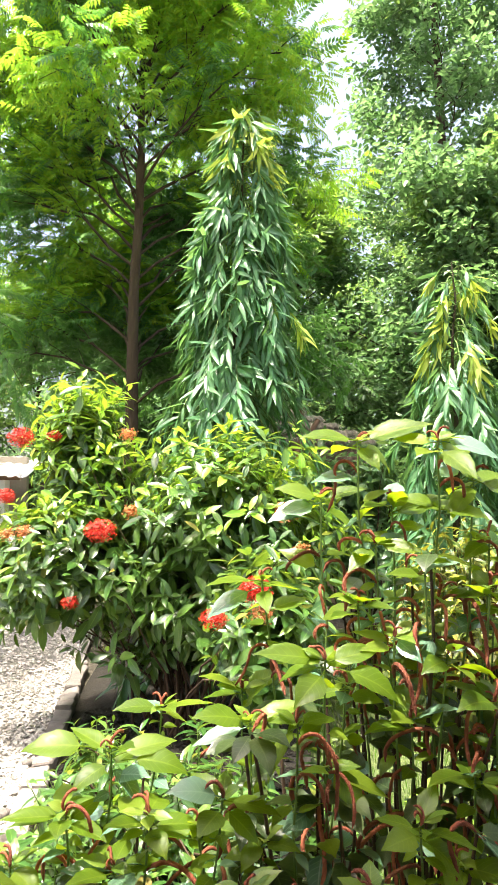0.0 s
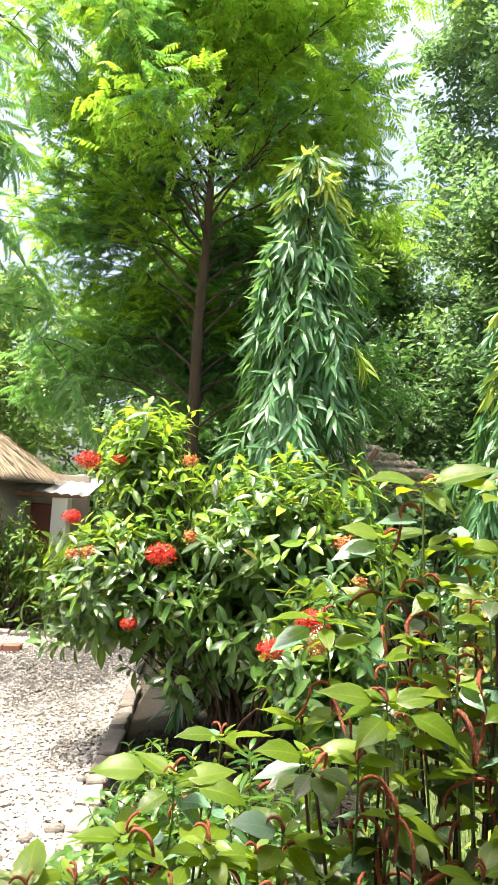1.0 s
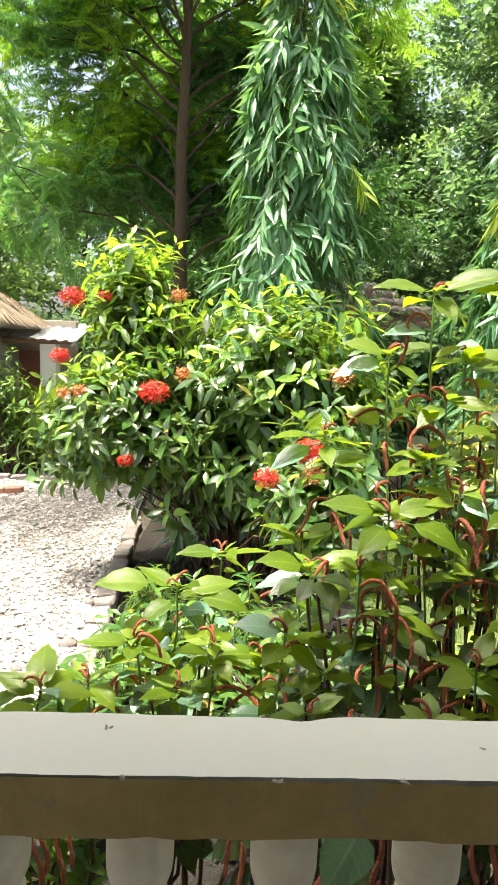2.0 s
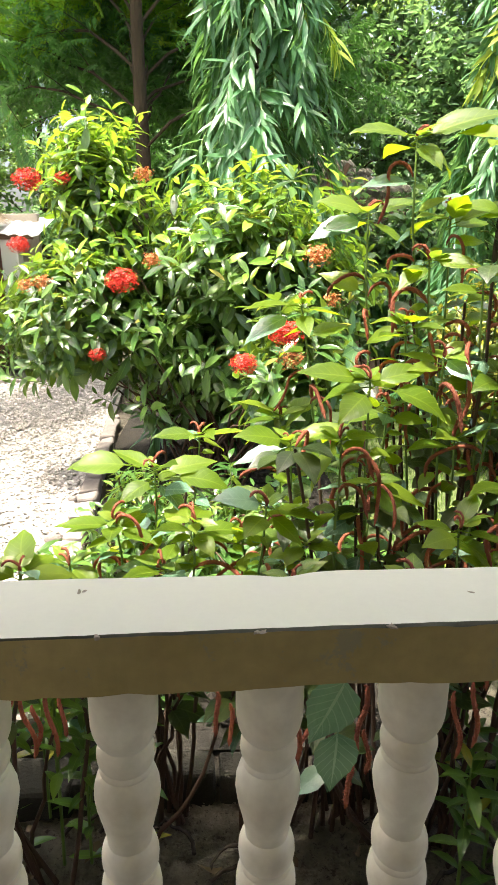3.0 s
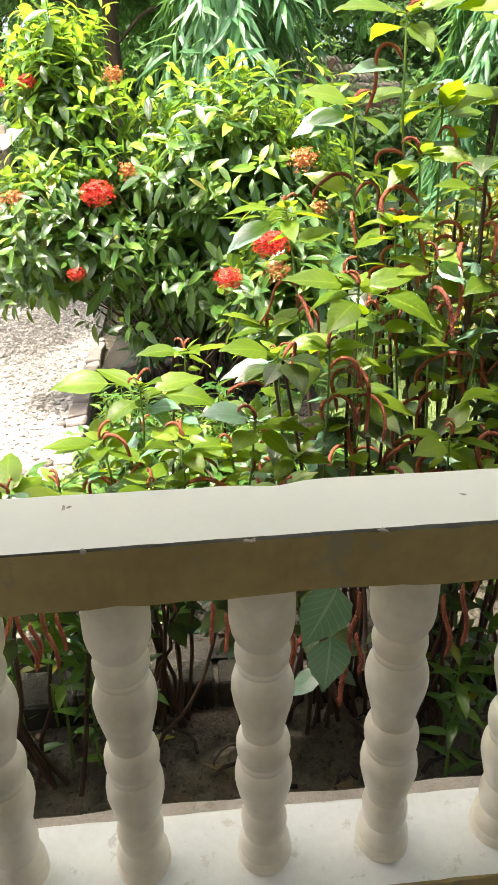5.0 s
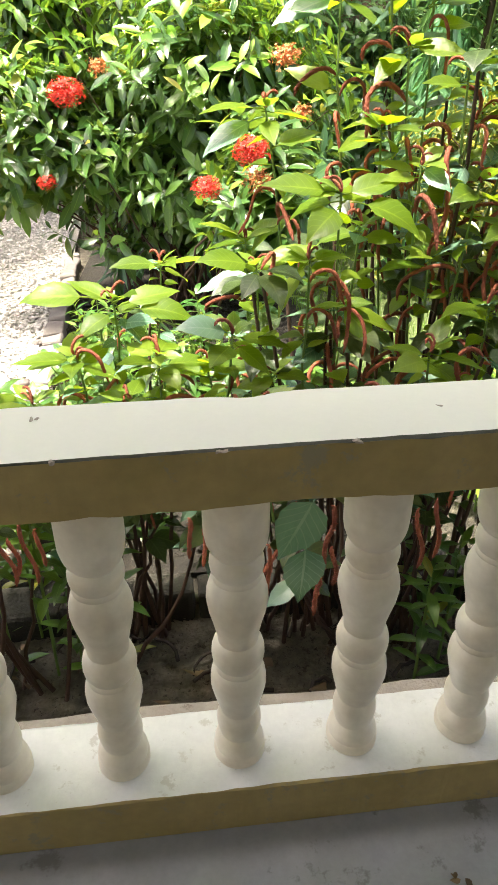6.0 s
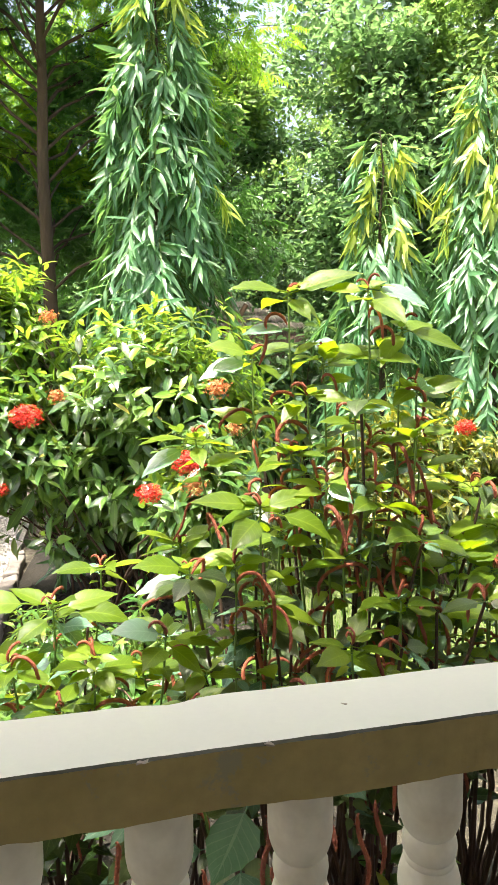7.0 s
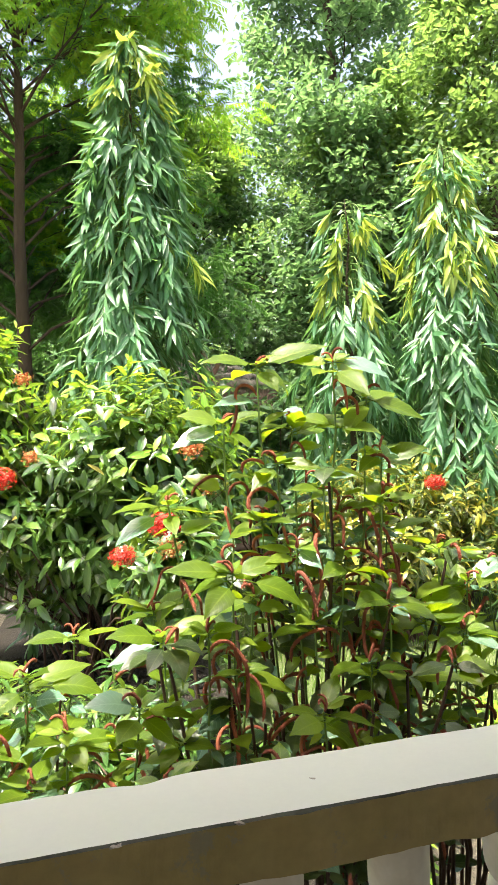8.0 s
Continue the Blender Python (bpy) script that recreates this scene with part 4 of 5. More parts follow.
shrub("low_shrub", (-0.45, 3.1), [(-0.58, 3.0, -0.38, 0.36, 0.95, 0.36, 0.55), (0.05, 2.7, -0.34, 0.55, 0.8, 0.42, 0.45)], 330, 0.16, LANCE, (M_IXORA, M_WEED),
      "low dark lance-leaved undergrowth beside the path kerb", "shrub", 35, 0.25, None, 0.8)
shrub("hedge_shrub", (2.2, 7.4), [(2.1, 7.4, 0.98, 1.35, 0.6, 1.1, 0.6), (4.6, 7.6, 0.3, 1.3, 0.7, 0.9, 0.4)], 950, 0.18, BLADE, (M_WOODS, M_WOODS_LIGHT),
      "dark green undergrowth below the mast trees", "shrub", 34, 0.3, None, 0.6)


def weed_patch(places, label, seed, leaf, mat, high=1.0, n=26):
    """Low herbs: each a rosette of upright lance leaves."""
    r = np.random.default_rng(seed)
    for x, y in places:
        thing = root("herb", (x, y, GROUND), label, "herb", "low herbs in the bed")
        z = high * np.linspace(0.0, 1.0, n) ** (1 / high) * 0.34 * leaf / 0.14 * r.uniform(0.75, 1.15)
        a = np.arange(n) * 2.4
        stem = [(x + r.normal(0, 0.004), y, GROUND - 0.03), (x + 0.01, y, GROUND + z[-1] * 0.6), (x + 0.015, y + 0.01, GROUND + z[-1])]
        v, f, uv = tube(stem, (0.006, 0.005, 0.003), 5)
        part("stem", mesh_of("stem", v, f, M_GREEN_STEM, uv), thing)
        way = np.stack([np.cos(a), np.sin(a), 0.5 + r.normal(0, 0.2, n)], 1)
        p = np.stack([np.full(n, x + 0.01), np.full(n, y), GROUND + z], 1)
        poses = frames_at(p, way, np.tile((0, 0, 1.0), (n, 1)), leaf * r.uniform(0.7, 1.2, n))
        leaves_as_parts(thing, "leaf", LANCE, mat, poses, np.ones(n, bool))


r9 = np.random.default_rng(4)
weed_patch([(r9.uniform(-0.95, -0.25), r9.uniform(1.62, 2.3)) for k in range(3)], "dark green leafy herb growing in the bed", 41, 0.13, M_IXORA)
weed_patch([(-0.74, 1.02), (-0.62, 1.10), (-0.90, 1.06), (-0.80, 1.18), (-0.98, 1.16), (-0.52, 1.14), (-0.68, 1.17), (-1.08, 1.05), (-0.86, 0.94), (-0.58, 0.98), (-1.16, 1.15)], "bright green lance-leaved herb beside the plinth", 44, 0.12, M_WEED, 3.4, 40)
weed_patch([(-0.90, 1.42), (-0.72, 1.38), (-0.60, 1.55), (-0.78, 1.62), (-0.88, 1.82), (-0.66, 1.80), (-0.50, 1.72), (-0.80, 2.05), (-0.60, 2.10), (-0.84, 2.35), (-0.45, 2.0)], "glossy dark green herb crowding the path edge", 45, 0.15, M_IXORA, 1.4, 30)
weed_patch([(r9.uniform(-0.85, 0.9), r9.uniform(1.7, 3.9)) for k in range(20)], "dark green lance-leaved herb under the shrubs", 42, 0.16, M_IXORA)
weed_patch([(-0.36, 1.02), (-0.50, 0.98), (0.64, 0.80), (0.76, 0.88), (0.88, 0.78), (0.70, 0.98)], "shaded green lance-leaved herb rooted in the dry soil", 46, 0.13, M_IXORA, 1.6, 20)
weed_patch([(r9.uniform(0.9, 2.4), r9.uniform(1.65, 2.7)) for k in range(14)], "sunlit yellow-green herb beside the lawn", 43, 0.17, M_IXORA_NEW)


# ---- trees ----
def limbs_of(r, trunk, count, low, reach, lift, subs, sag=0.0, aim=None, bare=0.0):
    """Limbs from a trunk line: returns tubes and twig places with their ways.
    Just below the share bare of the height, limbs turn from the camera so the trunk shows."""
    tubes, at, way = [], [], []
    for i in range(count):
        s = low + (1 - low) * (i + r.random()) / count
        k = s * (len(trunk) - 1)
        a = trunk[int(k)] + (trunk[min(int(k) + 1, len(trunk) - 1)] - trunk[int(k)]) * (k % 1)
        az = i * 2.399 + r.normal(0, 0.3) if aim is None else aim[0] + r.normal(0, aim[1])
        if bare - 0.24 < s < bare and math.sin(az) < 0.15:
            az = -az if math.sin(az) < -0.15 else az + (0.5 if math.cos(az) > 0 else -0.5)
        long = reach(s) * r.uniform(0.75, 1.15)
        d = np.array((math.cos(az), math.sin(az), lift(s) + r.normal(0, 0.08)))
        end = a + unit(d) * long
        line = bow(a, end, (0, 0, long * (0.08 + sag)), 8, long * 0.015, r)
        line[:, 2] -= sag * long * np.linspace(0, 1, 8) ** 2 * 1.5
        tubes.append([tube(line, np.linspace(0.006 + 0.006 * long, 0.004, 8), 6)])
        for j in range(subs):
            q = 0.22 + 0.78 * (j + r.random()) / subs
            k2 = q * 7
            b = line[int(min(k2, 6))] + (line[int(min(k2, 6)) + 1] - line[int(min(k2, 6))]) * (k2 - int(min(k2, 6)))
            main = unit(line[int(min(k2, 6)) + 1] - line[int(min(k2, 6))])
            sd = unit(np.cross(main, (0, 0, 1))) * (1 if j % 2 else -1)
            w = unit(main * 0.7 + sd * r.uniform(0.3, 1.0) + (0, 0, r.normal(0.12, 0.25)))
            le = long * r.uniform(0.16, 0.36) * (1.15 - 0.5 * q)
            e = b + w * le
            tubes[-1].append(tube(bow(b, e, (0, 0, 0.05 * le), 4), np.linspace(0.008, 0.003, 4), 4))
            for u in (0.35, 0.6, 0.82, 1.0):
                at.append(b + (e - b) * u)
                way.append(unit(w + r.normal(0, 0.35, 3)))
    return tubes, np.array(at), np.array(way)


def trunk_line(base, top, r, wob=0.04, steps=12):
    p = bow(base, top, (r.normal(0, wob), r.normal(0, wob), 0), steps)
    p[1:-1, :2] += r.normal(0, wob * 0.4, (steps - 2, 2))
    return p


def tree(name, base, top, thick, label, seed, count, low, reach, lift, subs, shapes, size, per, mats, lit_from=None, sag=0.0, aim=None, spread=0.9, flat=0.6, puff=0.19, tumble=0.5, bare=0.0):
    r = np.random.default_rng(seed)
    thing = root(name, base, label, "tree")
    line = trunk_line(np.array(base, float) - (0, 0, 0.15), np.array(top, float), r)
    v, f, uv = tube(line, thick * np.linspace(1.0, 0.15, len(line)) * (1 + 0.35 * np.exp(-np.linspace(0, 14, len(line)))), 12)
    part("trunk", mesh_of("trunk", v, f, M_BARK, uv), thing)
    tubes, at, way = limbs_of(r, line, count, low, reach, lift, subs, sag, aim, bare)
    for group in tubes:
        v, f, uv = joined(group)
        part("limb", mesh_of("limb", v, f, M_BARK, uv), thing)
    at, way = np.repeat(at, per, 0), np.repeat(way, per, 0)
    n = len(at)
    w = way * 0.6 + r.normal(0, spread, (n, 3)) * (1, 1, flat) + (0, 0, -0.1)
    p = at + r.normal(0, puff, (n, 3))
    poses = frames_at(p, w, np.tile((0, 0, 1.0), (n, 1)) + r.normal(0, tumble, (n, 3)), size * r.uniform(0.65, 1.25, n))
    # fresh: upper clumps, whose brighter colour stands for sun on the crown
    fresh = np.zeros(n, bool)
    if lit_from is not None:
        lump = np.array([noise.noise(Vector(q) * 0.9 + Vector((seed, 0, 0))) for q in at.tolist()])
        fresh = (at[:, 2] - base[2]) / (top[2] - base[2]) + 0.55 * lump > lit_from
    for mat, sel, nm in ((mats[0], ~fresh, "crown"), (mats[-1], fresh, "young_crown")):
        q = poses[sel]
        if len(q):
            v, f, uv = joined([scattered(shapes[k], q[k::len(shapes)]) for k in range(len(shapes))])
            part(nm, mesh_of(nm, v, f, mat, uv), thing, "upper leaves coloured brighter yellow-green for sunlight" if nm == "young_crown" else "", kind="stuff")
    return thing


def mast_tree(base, top, wide, label, seed, twigs, leaf, young_from):
    """Weeping mast tree: slim trunk, hanging twigs, long wavy leaves."""
    r = np.random.default_rng(seed)
    base, top = np.array(base, float), np.array(top, float)
    high = top[2] - base[2]
    thing = root("mast_tree", base, label, "tree", "weeping mast trees")
    line = trunk_line(base - (0, 0, 0.15), top, r, 0.03)
    v, f, uv = tube(line, 0.055 * np.linspace(1.1, 0.12, len(line)), 8)
    part("trunk", mesh_of("trunk", v, f, M_BARK, uv), thing)
    tubes, at, way, young = [], [], [], []
    for i in range(twigs):
        s = 0.14 + 0.86 * ((i + r.random()) / twigs) ** 1.05
        k = s * (len(line) - 1.001)
        a = line[int(k)] + (line[int(k) + 1] - line[int(k)]) * (k % 1)
        az = i * 2.399 + r.normal(0, 0.4)
        out = wide * (1.05 - s) ** 0.72 * r.uniform(0.45, 1.5) + 0.10
        drop = (0.30 + 0.75 * r.random() ** 1.5) * (1.0 if s < 0.9 else 0.5)
        q = np.linspace(0, 1, 8)
        rad = out * (1 - (1 - q) ** 1.7)
        pts = a + np.stack([np.cos(az) * rad, np.sin(az) * rad, 0.22 * out * np.sin(np.pi * np.minimum(1, q * 1.6)) - drop * q ** 1.7], 1)
        tubes.append(tube(pts, np.linspace(0.009, 0.003, 8), 4))
        fresh = (s > young_from and r.random() < 0.6) or r.random() < (0.045 if math.cos(az) > 0.3 else 0.006)
        m = int(11 + 15 * out)
        for j in range(m):
            u = 0.34 + 0.66 * ((j + 0.5) / m) ** 0.65
            kk = min(int(u * 7), 6)
            b = pts[kk] + (pts[kk + 1] - pts[kk]) * (u * 7 - kk)
            main = unit(pts[kk + 1] - pts[kk])
            sd = unit(np.cross(main, (0, 0, 1))) * (1 if j % 2 else -1)
            at.append(b)
            way.append(main * 0.4 + sd * r.uniform(0.1, 0.8) + np.array((math.cos(az), math.sin(az), 0)) * r.uniform(0.1, 1.1) + (0, 0, -0.7 + r.normal(0, 0.45)))
            young.append(fresh and u > 0.62)
    v, f, uv = joined(tubes)
    part("twig_growth", mesh_of("twig_growth", v, f, M_GREEN_STEM, uv), thing, kind="stuff")
    at, way, young = np.array(at), np.array(way), np.array(young)
    n = len(at)
    up = unit(at - line[6]) * (1, 1, 0) + (0, 0, 0.7) + r.normal(0, 0.4, (n, 3))
    poses = frames_at(at, way, up, leaf * r.uniform(0.7, 1.15, n))
    pick = np.zeros(n, bool)
    pick[np.argsort(at[:, 1])[:280]] = True
    for mat, sel, nm in ((M_POLY, ~young, "foliage"), (M_POLY_NEW, young, "young_foliage")):
        q = poses[sel & ~pick]
        if len(q):
            v, f, uv = joined([scattered(MAST[k], q[k::3]) for k in range(3)])
            part(nm, mesh_of(nm, v, f, mat, uv), thing, "yellow-green young leaves" if nm == "young_foliage" else "", kind="stuff")
        leaves_as_parts(thing, "leaf", MAST, mat, poses, sel & pick)
    return thing


mast_tree((0.30, 6.2, GROUND), (0.52, 6.25, 5.95), 0.84, "tall weeping mast tree with long drooping glossy leaves", 51, 330, 0.36, 0.92)
mast_tree((2.85, 5.9, GROUND), (2.80, 5.9, 4.05), 0.75, "small weeping mast tree with pale young leaves", 52, 150, 0.34, 0.82)
mast_tree((4.15, 5.9, GROUND), (4.05, 5.9, 4.75), 1.0, "weeping mast tree with sunlit yellow young leaves", 53, 250, 0.34, 0.80)

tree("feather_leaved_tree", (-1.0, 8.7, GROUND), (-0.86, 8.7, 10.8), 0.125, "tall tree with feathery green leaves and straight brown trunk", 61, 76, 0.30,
     lambda s: 1.1 + 2.2 * math.sin(math.pi * (0.12 + s * 0.72)), lambda s: 0.15 + 0.60 * s, 13, FRONDS, 0.34, 5, (M_FEATHER, M_FEATHER_LIT), 0.56, 0.05, None, 0.9, 0.35, 0.17, 0.3, 0.55)
tree("feather_leaved_tree", (-5.5, 6.95, GROUND), (-5.25, 7.05, 7.9), 0.12, "tree with long drooping feathery sprays over the path", 62, 8, 0.40,
     lambda s: 3.6 * (1.2 - s) ** 0.3, lambda s: 0.30 + 0.3 * s, 8, LONG_FRONDS, 0.50, 2, (M_FEATHER, M_FEATHER_LIT), 1.05, 0.20, (0.05, 0.45), 0.7, 0.35, 0.1, 0.3)
tree("broadleaf_tree", (6.2, 13.5, GROUND), (5.6, 13.5, 15.5), 0.26, "large dark green broadleaf tree behind the garden", 63, 54, 0.22,
     lambda s: 3.9 * (1.1 - s) ** 0.45, lambda s: 0.15 + 0.5 * s, 13, OVAL, 0.17, 11, (M_WOODS, M_WOODS_LIGHT), 1.1)
tree("broadleaf_tree", (2.5, 13.8, GROUND), (2.3, 13.8, 8.4), 0.14, "dense small-leaved tree behind the hut", 64, 44, 0.30,
     lambda s: 2.3 * (1.15 - s) ** 0.4, lambda s: 0.1 + 0.5 * s, 12, OVAL, 0.165, 9, (M_WOODS, M_WOODS_LIGHT), 0.95)
tree("broadleaf_tree", (5.6, 11.3, GROUND), (5.5, 11.3, 7.8), 0.14, "dense dark green tree draped with creepers", 65, 46, 0.08,
     lambda s: 2.3 * (1.15 - s) ** 0.4, lambda s: 0.05 + 0.5 * s, 12, OVAL, 0.165, 9, (M_WOODS, M_WOODS_LIGHT), 1.0)
tree("broadleaf_tree", (8.0, 10.5, GROUND), (7.6, 10.2, 10.0), 0.16, "bright green leafy tree at the edge of the lawn", 66, 46, 0.12,
     lambda s: 2.6 * (1.15 - s) ** 0.4, lambda s: 0.1 + 0.5 * s, 12, OVAL, 0.165, 9, (M_WOODS_LIGHT, M_WOODS_LIGHT), None)
for k, (x, y, h, w, mt) in enumerate(((-2.3, 17.0, 10.0, 3.0, M_WOODS), (-8.0, 16.0, 6.5, 3.6, M_WOODS_LIGHT), (0.4, 17.5, 8.0, 3.0, M_WOODS), (-12.5, 18.0, 7.5, 4.2, M_WOODS), (10.5, 17.0, 14.0, 4.2, M_WOODS), (3.6, 21.0, 9.0, 4.0, M_WOODS_LIGHT), (7.2, 16.0, 7.0, 3.4, M_WOODS), (-5.5, 21.0, 8.0, 4.0, M_WOODS_LIGHT), (0.0, 24.0, 9.0, 4.5, M_WOODS), (8.5, 23.0, 12.0, 4.6, M_WOODS_LIGHT), (-11.0, 25.0, 10.0, 5.0, M_WOODS))):
    tree("broadleaf_tree", (x, y, GROUND), (x + 0.3, y, h), 0.18, "distant leafy tree closing the view behind the huts", 70 + k, 40, 0.08,
         lambda s, w=w: w * (1.12 - s) ** 0.42, lambda s: 0.1 + 0.5 * s, 11, BROAD, 0.20, 10, (mt, M_WOODS_LIGHT), 1.1)


# ---- huts ----
def thatch_round(cx, cy, r0, z0, r1, z1, courses, seed, mat):
    """Thatch as rows of straw bundles laid down the slope, row above row."""
    r = np.random.default_rng(seed)
    blade = leaf_shape(1.0, 0.06, 2, 0.5, 0.4, 0.05)
    at, way = [], []
    for c in range(courses):
        s = c / courses
        ra, za = r0 + (r1 - r0) * s, z0 + (z1 - z0) * s
        n = int(2 * math.pi * ra / 0.022)
        a = np.arange(n) / n * 2 * math.pi + r.normal(0, 0.01, n)
        up = np.array((r0 - r1, z1 - z0)) / math.hypot(r0 - r1, z1 - z0)
        rr = ra - up[0] * 0.42 + r.normal(0, 0.015, n)
        zz = za + up[1] * 0.42 + 0.05 + r.normal(0, 0.012, n)
        at.append(np.stack([cx + rr * np.cos(a), cy + rr * np.sin(a), zz], 1))
        way.append(np.stack([up[0] * np.cos(a), up[0] * np.sin(a), np.full(n, -up[1])], 1) + r.normal(0, 0.05, (n, 3)))
    at, way = np.concatenate(at), np.concatenate(way)
    v, f, uv = scattered(blade, frames_at(at, way, np.tile((0, 0, 1.0), (len(at), 1)), 0.5 * r.uniform(0.85, 1.12, len(at))))
    return mesh_of("thatch", v, f, mat, uv)


hut = root("round_hut", (-6.3, 11.6, GROUND), "round mud-walled hut with a shaggy straw thatch roof", "hut")
bm = bmesh.new()
bmesh.ops.create_cone(bm, segments=40, radius1=1.95, radius2=1.9, depth=2.8, cap_ends=True, matrix=Matrix.Translation((-6.3, 11.6, GROUND + 1.35)))
part("wall", from_bm("wall", bm, M_MUD, True), hut)
bm = bmesh.new()
bmesh.ops.create_cone(bm, segments=40, radius1=2.45, radius2=0.05, depth=1.6, cap_ends=True, matrix=Matrix.Translation((-6.3, 11.6, 2.78)))
roof = part("roof", from_bm("roof", bm, M_THATCH_GREY, True), hut)
part("thatch", thatch_round(-6.3, 11.6, 2.6, 1.98, 0.15, 3.62, 9, 81, M_THATCH), roof, "pale straw thatch")

lean = root("lean_to", (-3.75, 11.6, GROUND), "lean-to porch with white sheet roof, column and red-brown door", "porch")
part("back_wall", from_bm("back_wall", box_bm((-4.75, 12.0, GROUND), (-3.3, 12.15, 2.2), 0.01), M_MUD), lean)
part("door", from_bm("door", box_bm((-4.45, 11.94, GROUND), (-3.95, 12.0, 1.6), 0.008), M_DOOR), lean, "red-brown wooden door")
part("column", from_bm("column", box_bm((-3.78, 11.2, GROUND), (-3.48, 11.5, 1.72), 0.015, 2), M_PAINT), lean, "white square column")
bm = bmesh.new()
nx = 26
for i in range(nx + 1):
    for e, (yy, zz) in enumerate(((11.0, 1.86), (12.4, 2.25))):
        bm.verts.new((-4.7 + 1.65 * i / nx, yy, zz + 0.02 * math.sin(i * 2.0) - 0.10 * (i / nx)))
bm.verts.ensure_lookup_table()
for i in range(nx):
    bm.faces.new([bm.verts[2 * i], bm.verts[2 * i + 2], bm.verts[2 * i + 3], bm.verts[2 * i + 1]])
bmesh.ops.solidify(bm, geom=bm.faces[:], thickness=0.012)
part("sheet_roof", from_bm("sheet_roof", bm, M_TIN), lean, "white corrugated sheet roof")
for yy in (11.15, 12.2):
    part("beam", from_bm("beam", box_bm((-4.6, yy, 1.72 + 0.28 * (yy - 11.15)), (-3.2, yy + 0.08, 1.80 + 0.28 * (yy - 11.15)), 0.006), M_WOOD), lean)

hut2 = root("thatched_hut", (2.5, 11.2, GROUND), "hut with a weathered grey thatch roof laid in courses", "hut")
# the eave's shade is put into the wall through the dark straw colour
part("wall", from_bm("wall", box_bm((1.0, 10.5, GROUND), (2.85, 12.4, 2.2), 0.01), M_EAVE), hut2, "hut wall in dark straw brown for eave shade")
EAVE, RIDGE, Y0, Y1 = 2.30, 3.08, 9.95, 11.3
bm = bmesh.new()
ring = [bm.verts.new(q) for q in ((0.7, Y0 + 0.08, EAVE - 0.1), (3.05, Y0 + 0.08, EAVE - 0.1), (3.05, 12.8, EAVE - 0.1), (0.7, 12.8, EAVE - 0.1))]
peak = [bm.verts.new(q) for q in ((1.45, Y1, RIDGE - 0.08), (1.8, Y1, RIDGE - 0.08))]
for q in (ring, [ring[0], ring[1], peak[1], peak[0]], [ring[1], ring[2], peak[1]], [ring[2], ring[3], peak[0], peak[1]], [ring[3], ring[0], peak[0]]):
    bm.faces.new(q)
roof2 = part("roof", from_bm("roof", bm, M_THATCH_GREY), hut2)
r8 = np.random.default_rng(8)
straw = leaf_shape(1.0, 0.07, 2, 0.5, 0.4, 0.08)
up = np.array((0, Y1 - Y0, RIDGE - EAVE)) / math.hypot(Y1 - Y0, RIDGE - EAVE)
for c in range(5):
    s = c / 5
    n = 620
    x = r8.uniform(0.68 + 0.77 * s, 3.08 - 1.28 * s, n)
    at = np.stack([x, np.full(n, Y0 + (Y1 - Y0) * s) + up[1] * 0.34, np.full(n, EAVE + (RIDGE - EAVE) * s) + up[2] * 0.34 + 0.02], 1) + r8.normal(0, 0.012, (n, 3))
    way = np.stack([r8.normal(0, 0.05, n), np.full(n, -up[1]), -up[2] + 0.22 + r8.normal(0, 0.04, n)], 1)
    v, f, uv = scattered(straw, frames_at(at, way, np.tile((0, -0.3, 1.0), (n, 1)), r8.uniform(0.36, 0.42, n)))
    part("thatch_course", mesh_of("thatch_course", v, f, M_THATCH_GREY, uv), roof2)
n = 2400
at = np.stack([r8.uniform(0.68, 3.08, n), r8.uniform(9.93, 10.06, n), r8.uniform(2.2, 2.32, n)], 1)
way = np.stack([r8.normal(0, 0.12, n), r8.normal(-0.25, 0.12, n), np.full(n, -1.0)], 1)
v, f, uv = scattered(leaf_shape(1.0, 0.05, 2, 0.5, 0.3, 0.1), frames_at(at, way, np.tile((0, -1.0, 0.2), (n, 1)), r8.uniform(0.18, 0.42, n)))
part("eave_straw", mesh_of("eave_straw", v, f, M_EAVE, uv), roof2, kind="stuff")
for a, b in (((1.50, 9.8, GROUND), (1.78, 9.85, 2.95)), ((1.55, 9.8, 2.0), (2.05, 9.85, 2.75))):
    v, f, uv = tube(bow(a, b, (0.03, 0, 0.02), 7), np.linspace(0.06, 0.04, 7), 8)
    part("pole", mesh_of("pole", v, f, M_WOOD, uv), hut2, "leaning brown timber pole")

# ---- ground clutter ----
slab = root("brick_edging", (-3.6, 8.4, GROUND), "low red brick edging on the gravel", "edging")
for i in range(5):
    for j in range(2):
        bm = box_bm((-0.11, -0.05, -0.04), (0.11, 0.05, 0.05), 0.006)
        part("brick", from_bm("brick", bm, M_BRICK), slab, m=pose(-3.35 - 0.235 * i, 8.5 - 0.06 * i + 0.11 * j, -0.51, 0, 0, 14))

PEB = pebble_shapes()
CHIPS = chip_shapes()
r7 = np.random.default_rng(7)
n = 36000
yy = 2.0 + 8.0 * r7.random(n) ** 1.5
xx = kerb_x(yy) - 0.10 - (1.2 + 0.5 * yy) * r7.random(n) ** 1.15
size = r7.uniform(0.020, 0.052, n) * (1 + 0.6 * (r7.random(n) > 0.96))
turn = r7.uniform(0, 6.28, n)
poses = frames_at(np.stack([xx, yy, np.full(n, -0.552) + r7.uniform(-0.006, 0.014, n)], 1), np.stack([np.cos(turn), np.sin(turn), r7.normal(0, 0.15, n)], 1), np.tile((0, 0, 1.0), (n, 1)), size)
poses[:, :3, 0] *= r7.uniform(0.7, 1.0, (n, 1))
pick = np.zeros(n, bool)
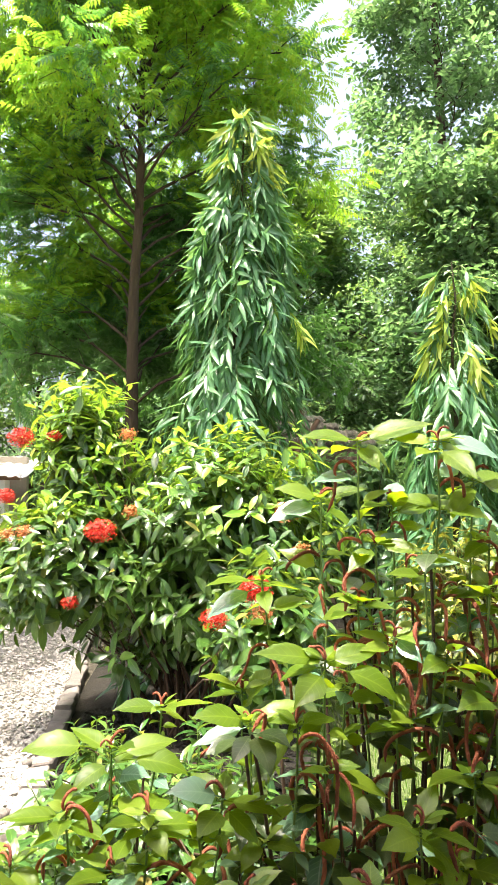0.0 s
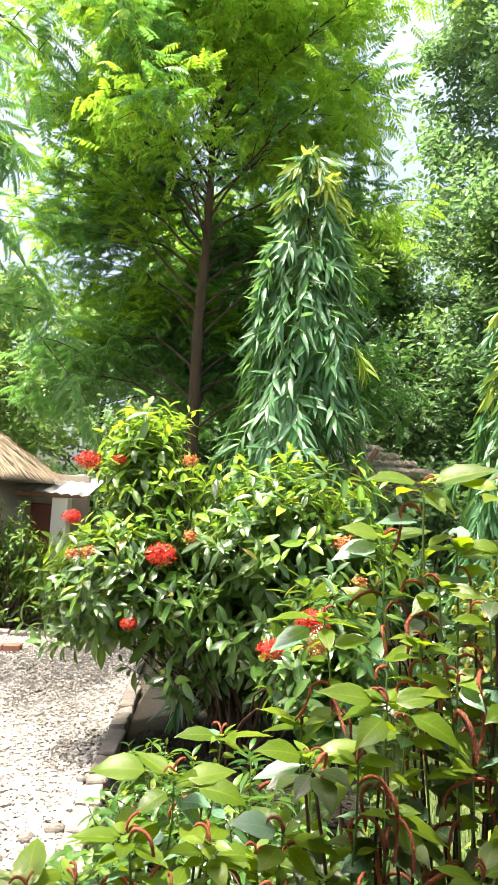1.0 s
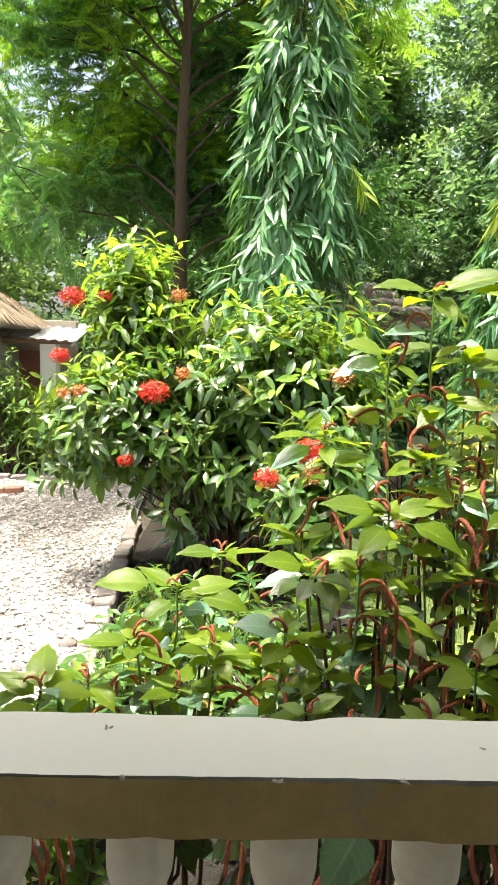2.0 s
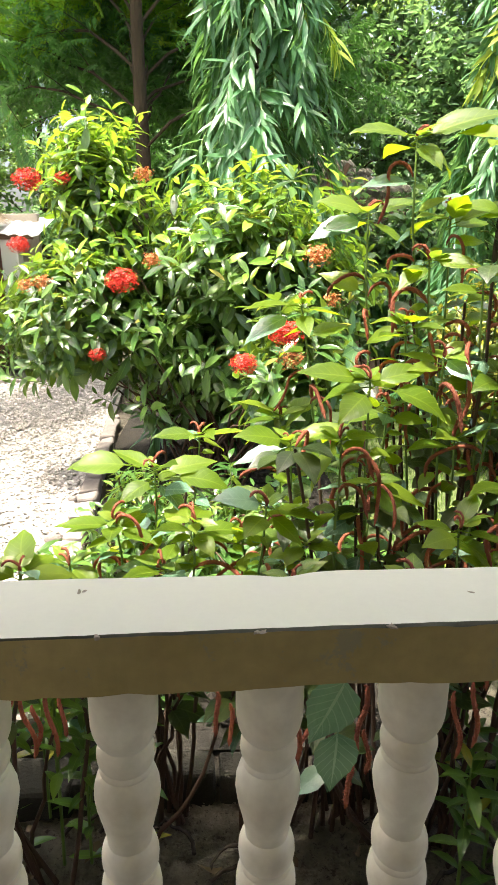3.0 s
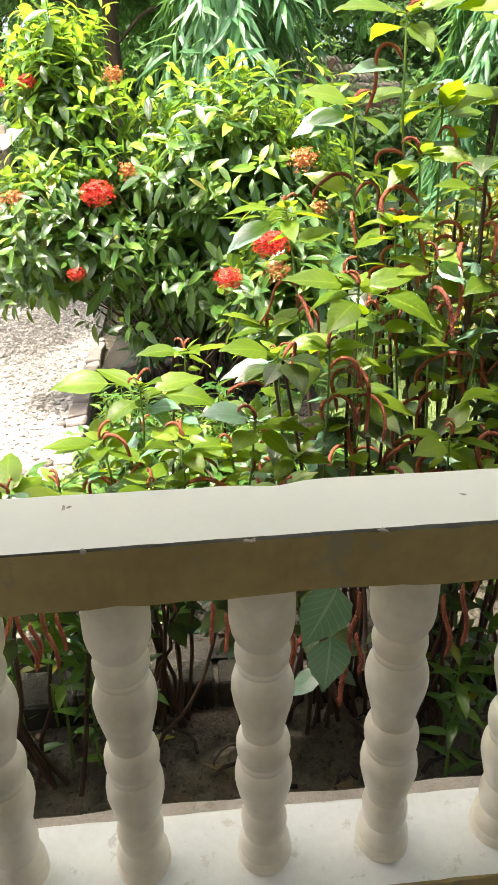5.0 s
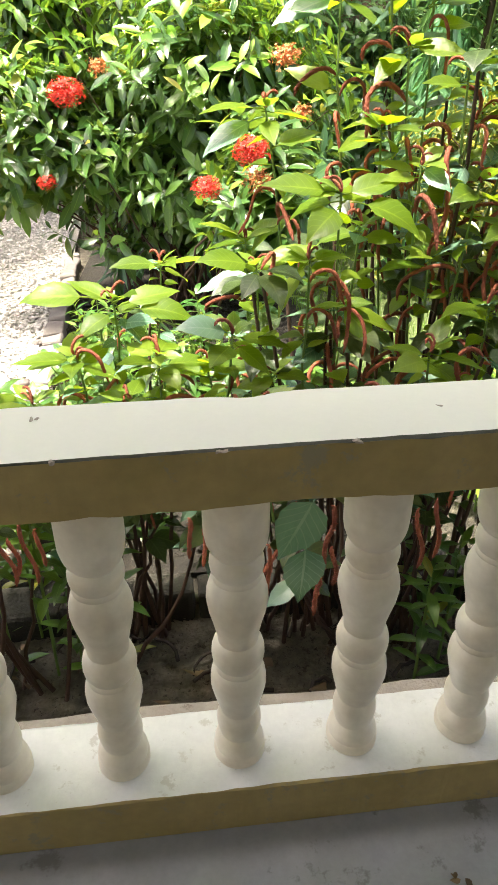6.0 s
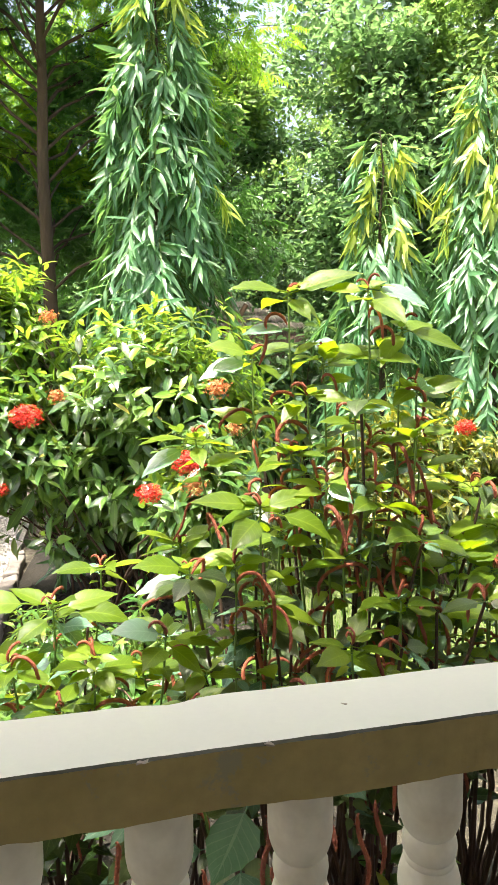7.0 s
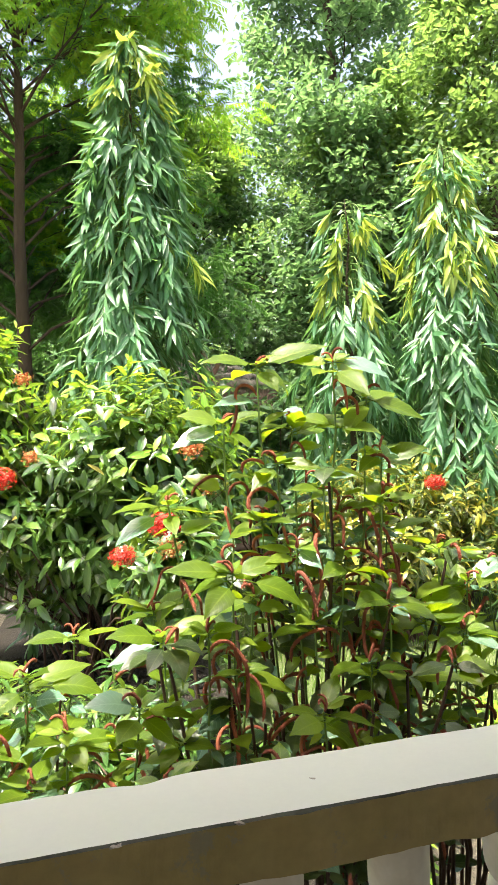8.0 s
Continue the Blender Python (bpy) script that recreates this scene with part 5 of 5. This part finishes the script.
pick[np.argsort(yy + 0.5 * np.abs(xx + 1.2))[:290]] = True
leaves_as_parts(path, "pebble", CHIPS, M_PEBBLE, poses, pick)
q = poses[~pick]
v, f, uv = joined([scattered(CHIPS[k], q[k::6]) for k in range(6)])
part("pebbles", mesh_of("pebbles", v, f, M_PEBBLE, uv, False), path, kind="stuff")
for x, y, s, tilt in ((-1.20, 3.42, 0.17, 10), (-1.33, 3.30, 0.15, 80), (-1.24, 3.18, 0.15, 40), (-1.22, 4.2, 0.12, 30), (-1.42, 3.05, 0.11, 0), (-1.16, 2.95, 0.14, 60)):
    tagged(new("cobble", mesh_of("cobble", *PEB[int(s * 100) % 5][:2], M_STONE)), "smooth grey cobble lying beside the kerb", "stone", "cobbles by the kerb").matrix_basis = pose(x, y, -0.535, 0, 0, tilt) @ Matrix.Diagonal((s, s * 0.75, s * 0.9, 1))

r6 = np.random.default_rng(6)
n = 42000
xx, yy = r6.uniform(0.9, 8.5, n), 2.0 + 6.8 * r6.random(n) ** 1.5
a = r6.uniform(0, 6.28, n)
way = np.stack([np.cos(a) * 0.5, np.sin(a) * 0.5, np.ones(n)], 1)
blade = kite(0.11, 0.2, 0.3)
v, f, uv = scattered(blade, frames_at(np.stack([xx, yy, np.full(n, -0.585)], 1), way, np.stack([np.cos(a), np.sin(a), np.zeros(n)], 1), r6.uniform(0.035, 0.085, n)))
part("grass", mesh_of("grass", v, f, M_GRASS, uv), lawn, kind="stuff")

dry = [mesh_of("dry_leaf", *s[:2], M_DRY, s[2]) for s in (leaf_shape(0.10, 0.05, 5, 0.42, 0.9, 0.9), leaf_shape(0.08, 0.045, 5, 0.42, -0.6, -0.7))]
for k in range(120):
    x, y = r6.uniform(-1.4, 1.6), r6.uniform(0.3, 1.3)
    ob = tagged(new("dry_leaf", dry[k % 2]), "curled brown dry leaf lying on the soil", "leaf", "fallen leaves on the bed")
    ob.matrix_basis = pose(x, y, -0.60, r6.normal(0, 15), r6.normal(0, 15), r6.uniform(0, 360)) @ Matrix.Scale(r6.uniform(0.5, 1.1), 4)
for k in range(26):
    x, y, a = r6.uniform(-0.9, 1.3), r6.uniform(0.4, 1.1), r6.uniform(0, 6.28)
    e = (x + 0.22 * math.cos(a), y + 0.12 * math.sin(a), -0.585)
    v, f, uv = tube(bow((x, y, -0.595), e, (0.03 * math.sin(a), 0.05, 0.01), 7, 0.006, r6), np.linspace(0.008, 0.004, 7), 6)
    tagged(new("twig", mesh_of("twig", v, f, M_TWIG, uv)), "dark fallen catkin stalk lying on the soil", "twig", "fallen twigs on the bed")
n = 12000
turn = r6.uniform(0, 6.28, n)
xx, yy = r6.uniform(-1.8, 1.9, n), r6.uniform(0.22, 1.42, n)
zz = np.array([-0.622 + 0.035 * noise.noise(Vector((x * 1.3, y * 1.3, -0.625))) + 0.014 * noise.noise(Vector((x * 7, y * 7, -0.625))) for x, y in zip(xx.tolist(), yy.tolist())])
poses = frames_at(np.stack([xx, yy, zz], 1), np.stack([np.cos(turn), np.sin(turn), r6.normal(0, 0.3, n)], 1), np.tile((0, 0, 1.0), (n, 1)), 0.008 + 0.036 * r6.random(n) ** 3)
v, f, uv = joined([scattered(CHIPS[k], poses[k::6]) for k in range(6)])
part("soil_clods", mesh_of("soil_clods", v, f, M_SOIL, uv, False), bed, kind="stuff")
# rough bits over the dark shade sheet, in the same colour
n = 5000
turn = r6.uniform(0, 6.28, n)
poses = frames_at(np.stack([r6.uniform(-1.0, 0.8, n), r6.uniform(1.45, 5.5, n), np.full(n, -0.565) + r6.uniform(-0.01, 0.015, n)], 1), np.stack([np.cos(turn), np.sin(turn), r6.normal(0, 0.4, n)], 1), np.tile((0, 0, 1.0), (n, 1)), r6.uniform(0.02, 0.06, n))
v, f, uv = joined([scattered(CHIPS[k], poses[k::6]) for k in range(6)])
part("litter", mesh_of("litter", v, f, M_SHADE_GROUND, uv, False), mulch, kind="stuff")
speck = root("floor_debris", (0.33, -0.13, FLOOR), "small dark dried leaf scrap on the cement floor", "debris")
for k in range(3):
    part("scrap", dry[k % 2], speck, m=pose(0.33 + 0.008 * k, -0.13, FLOOR + 0.004, 0, 0, 100 * k) @ Matrix.Scale(0.22, 4))
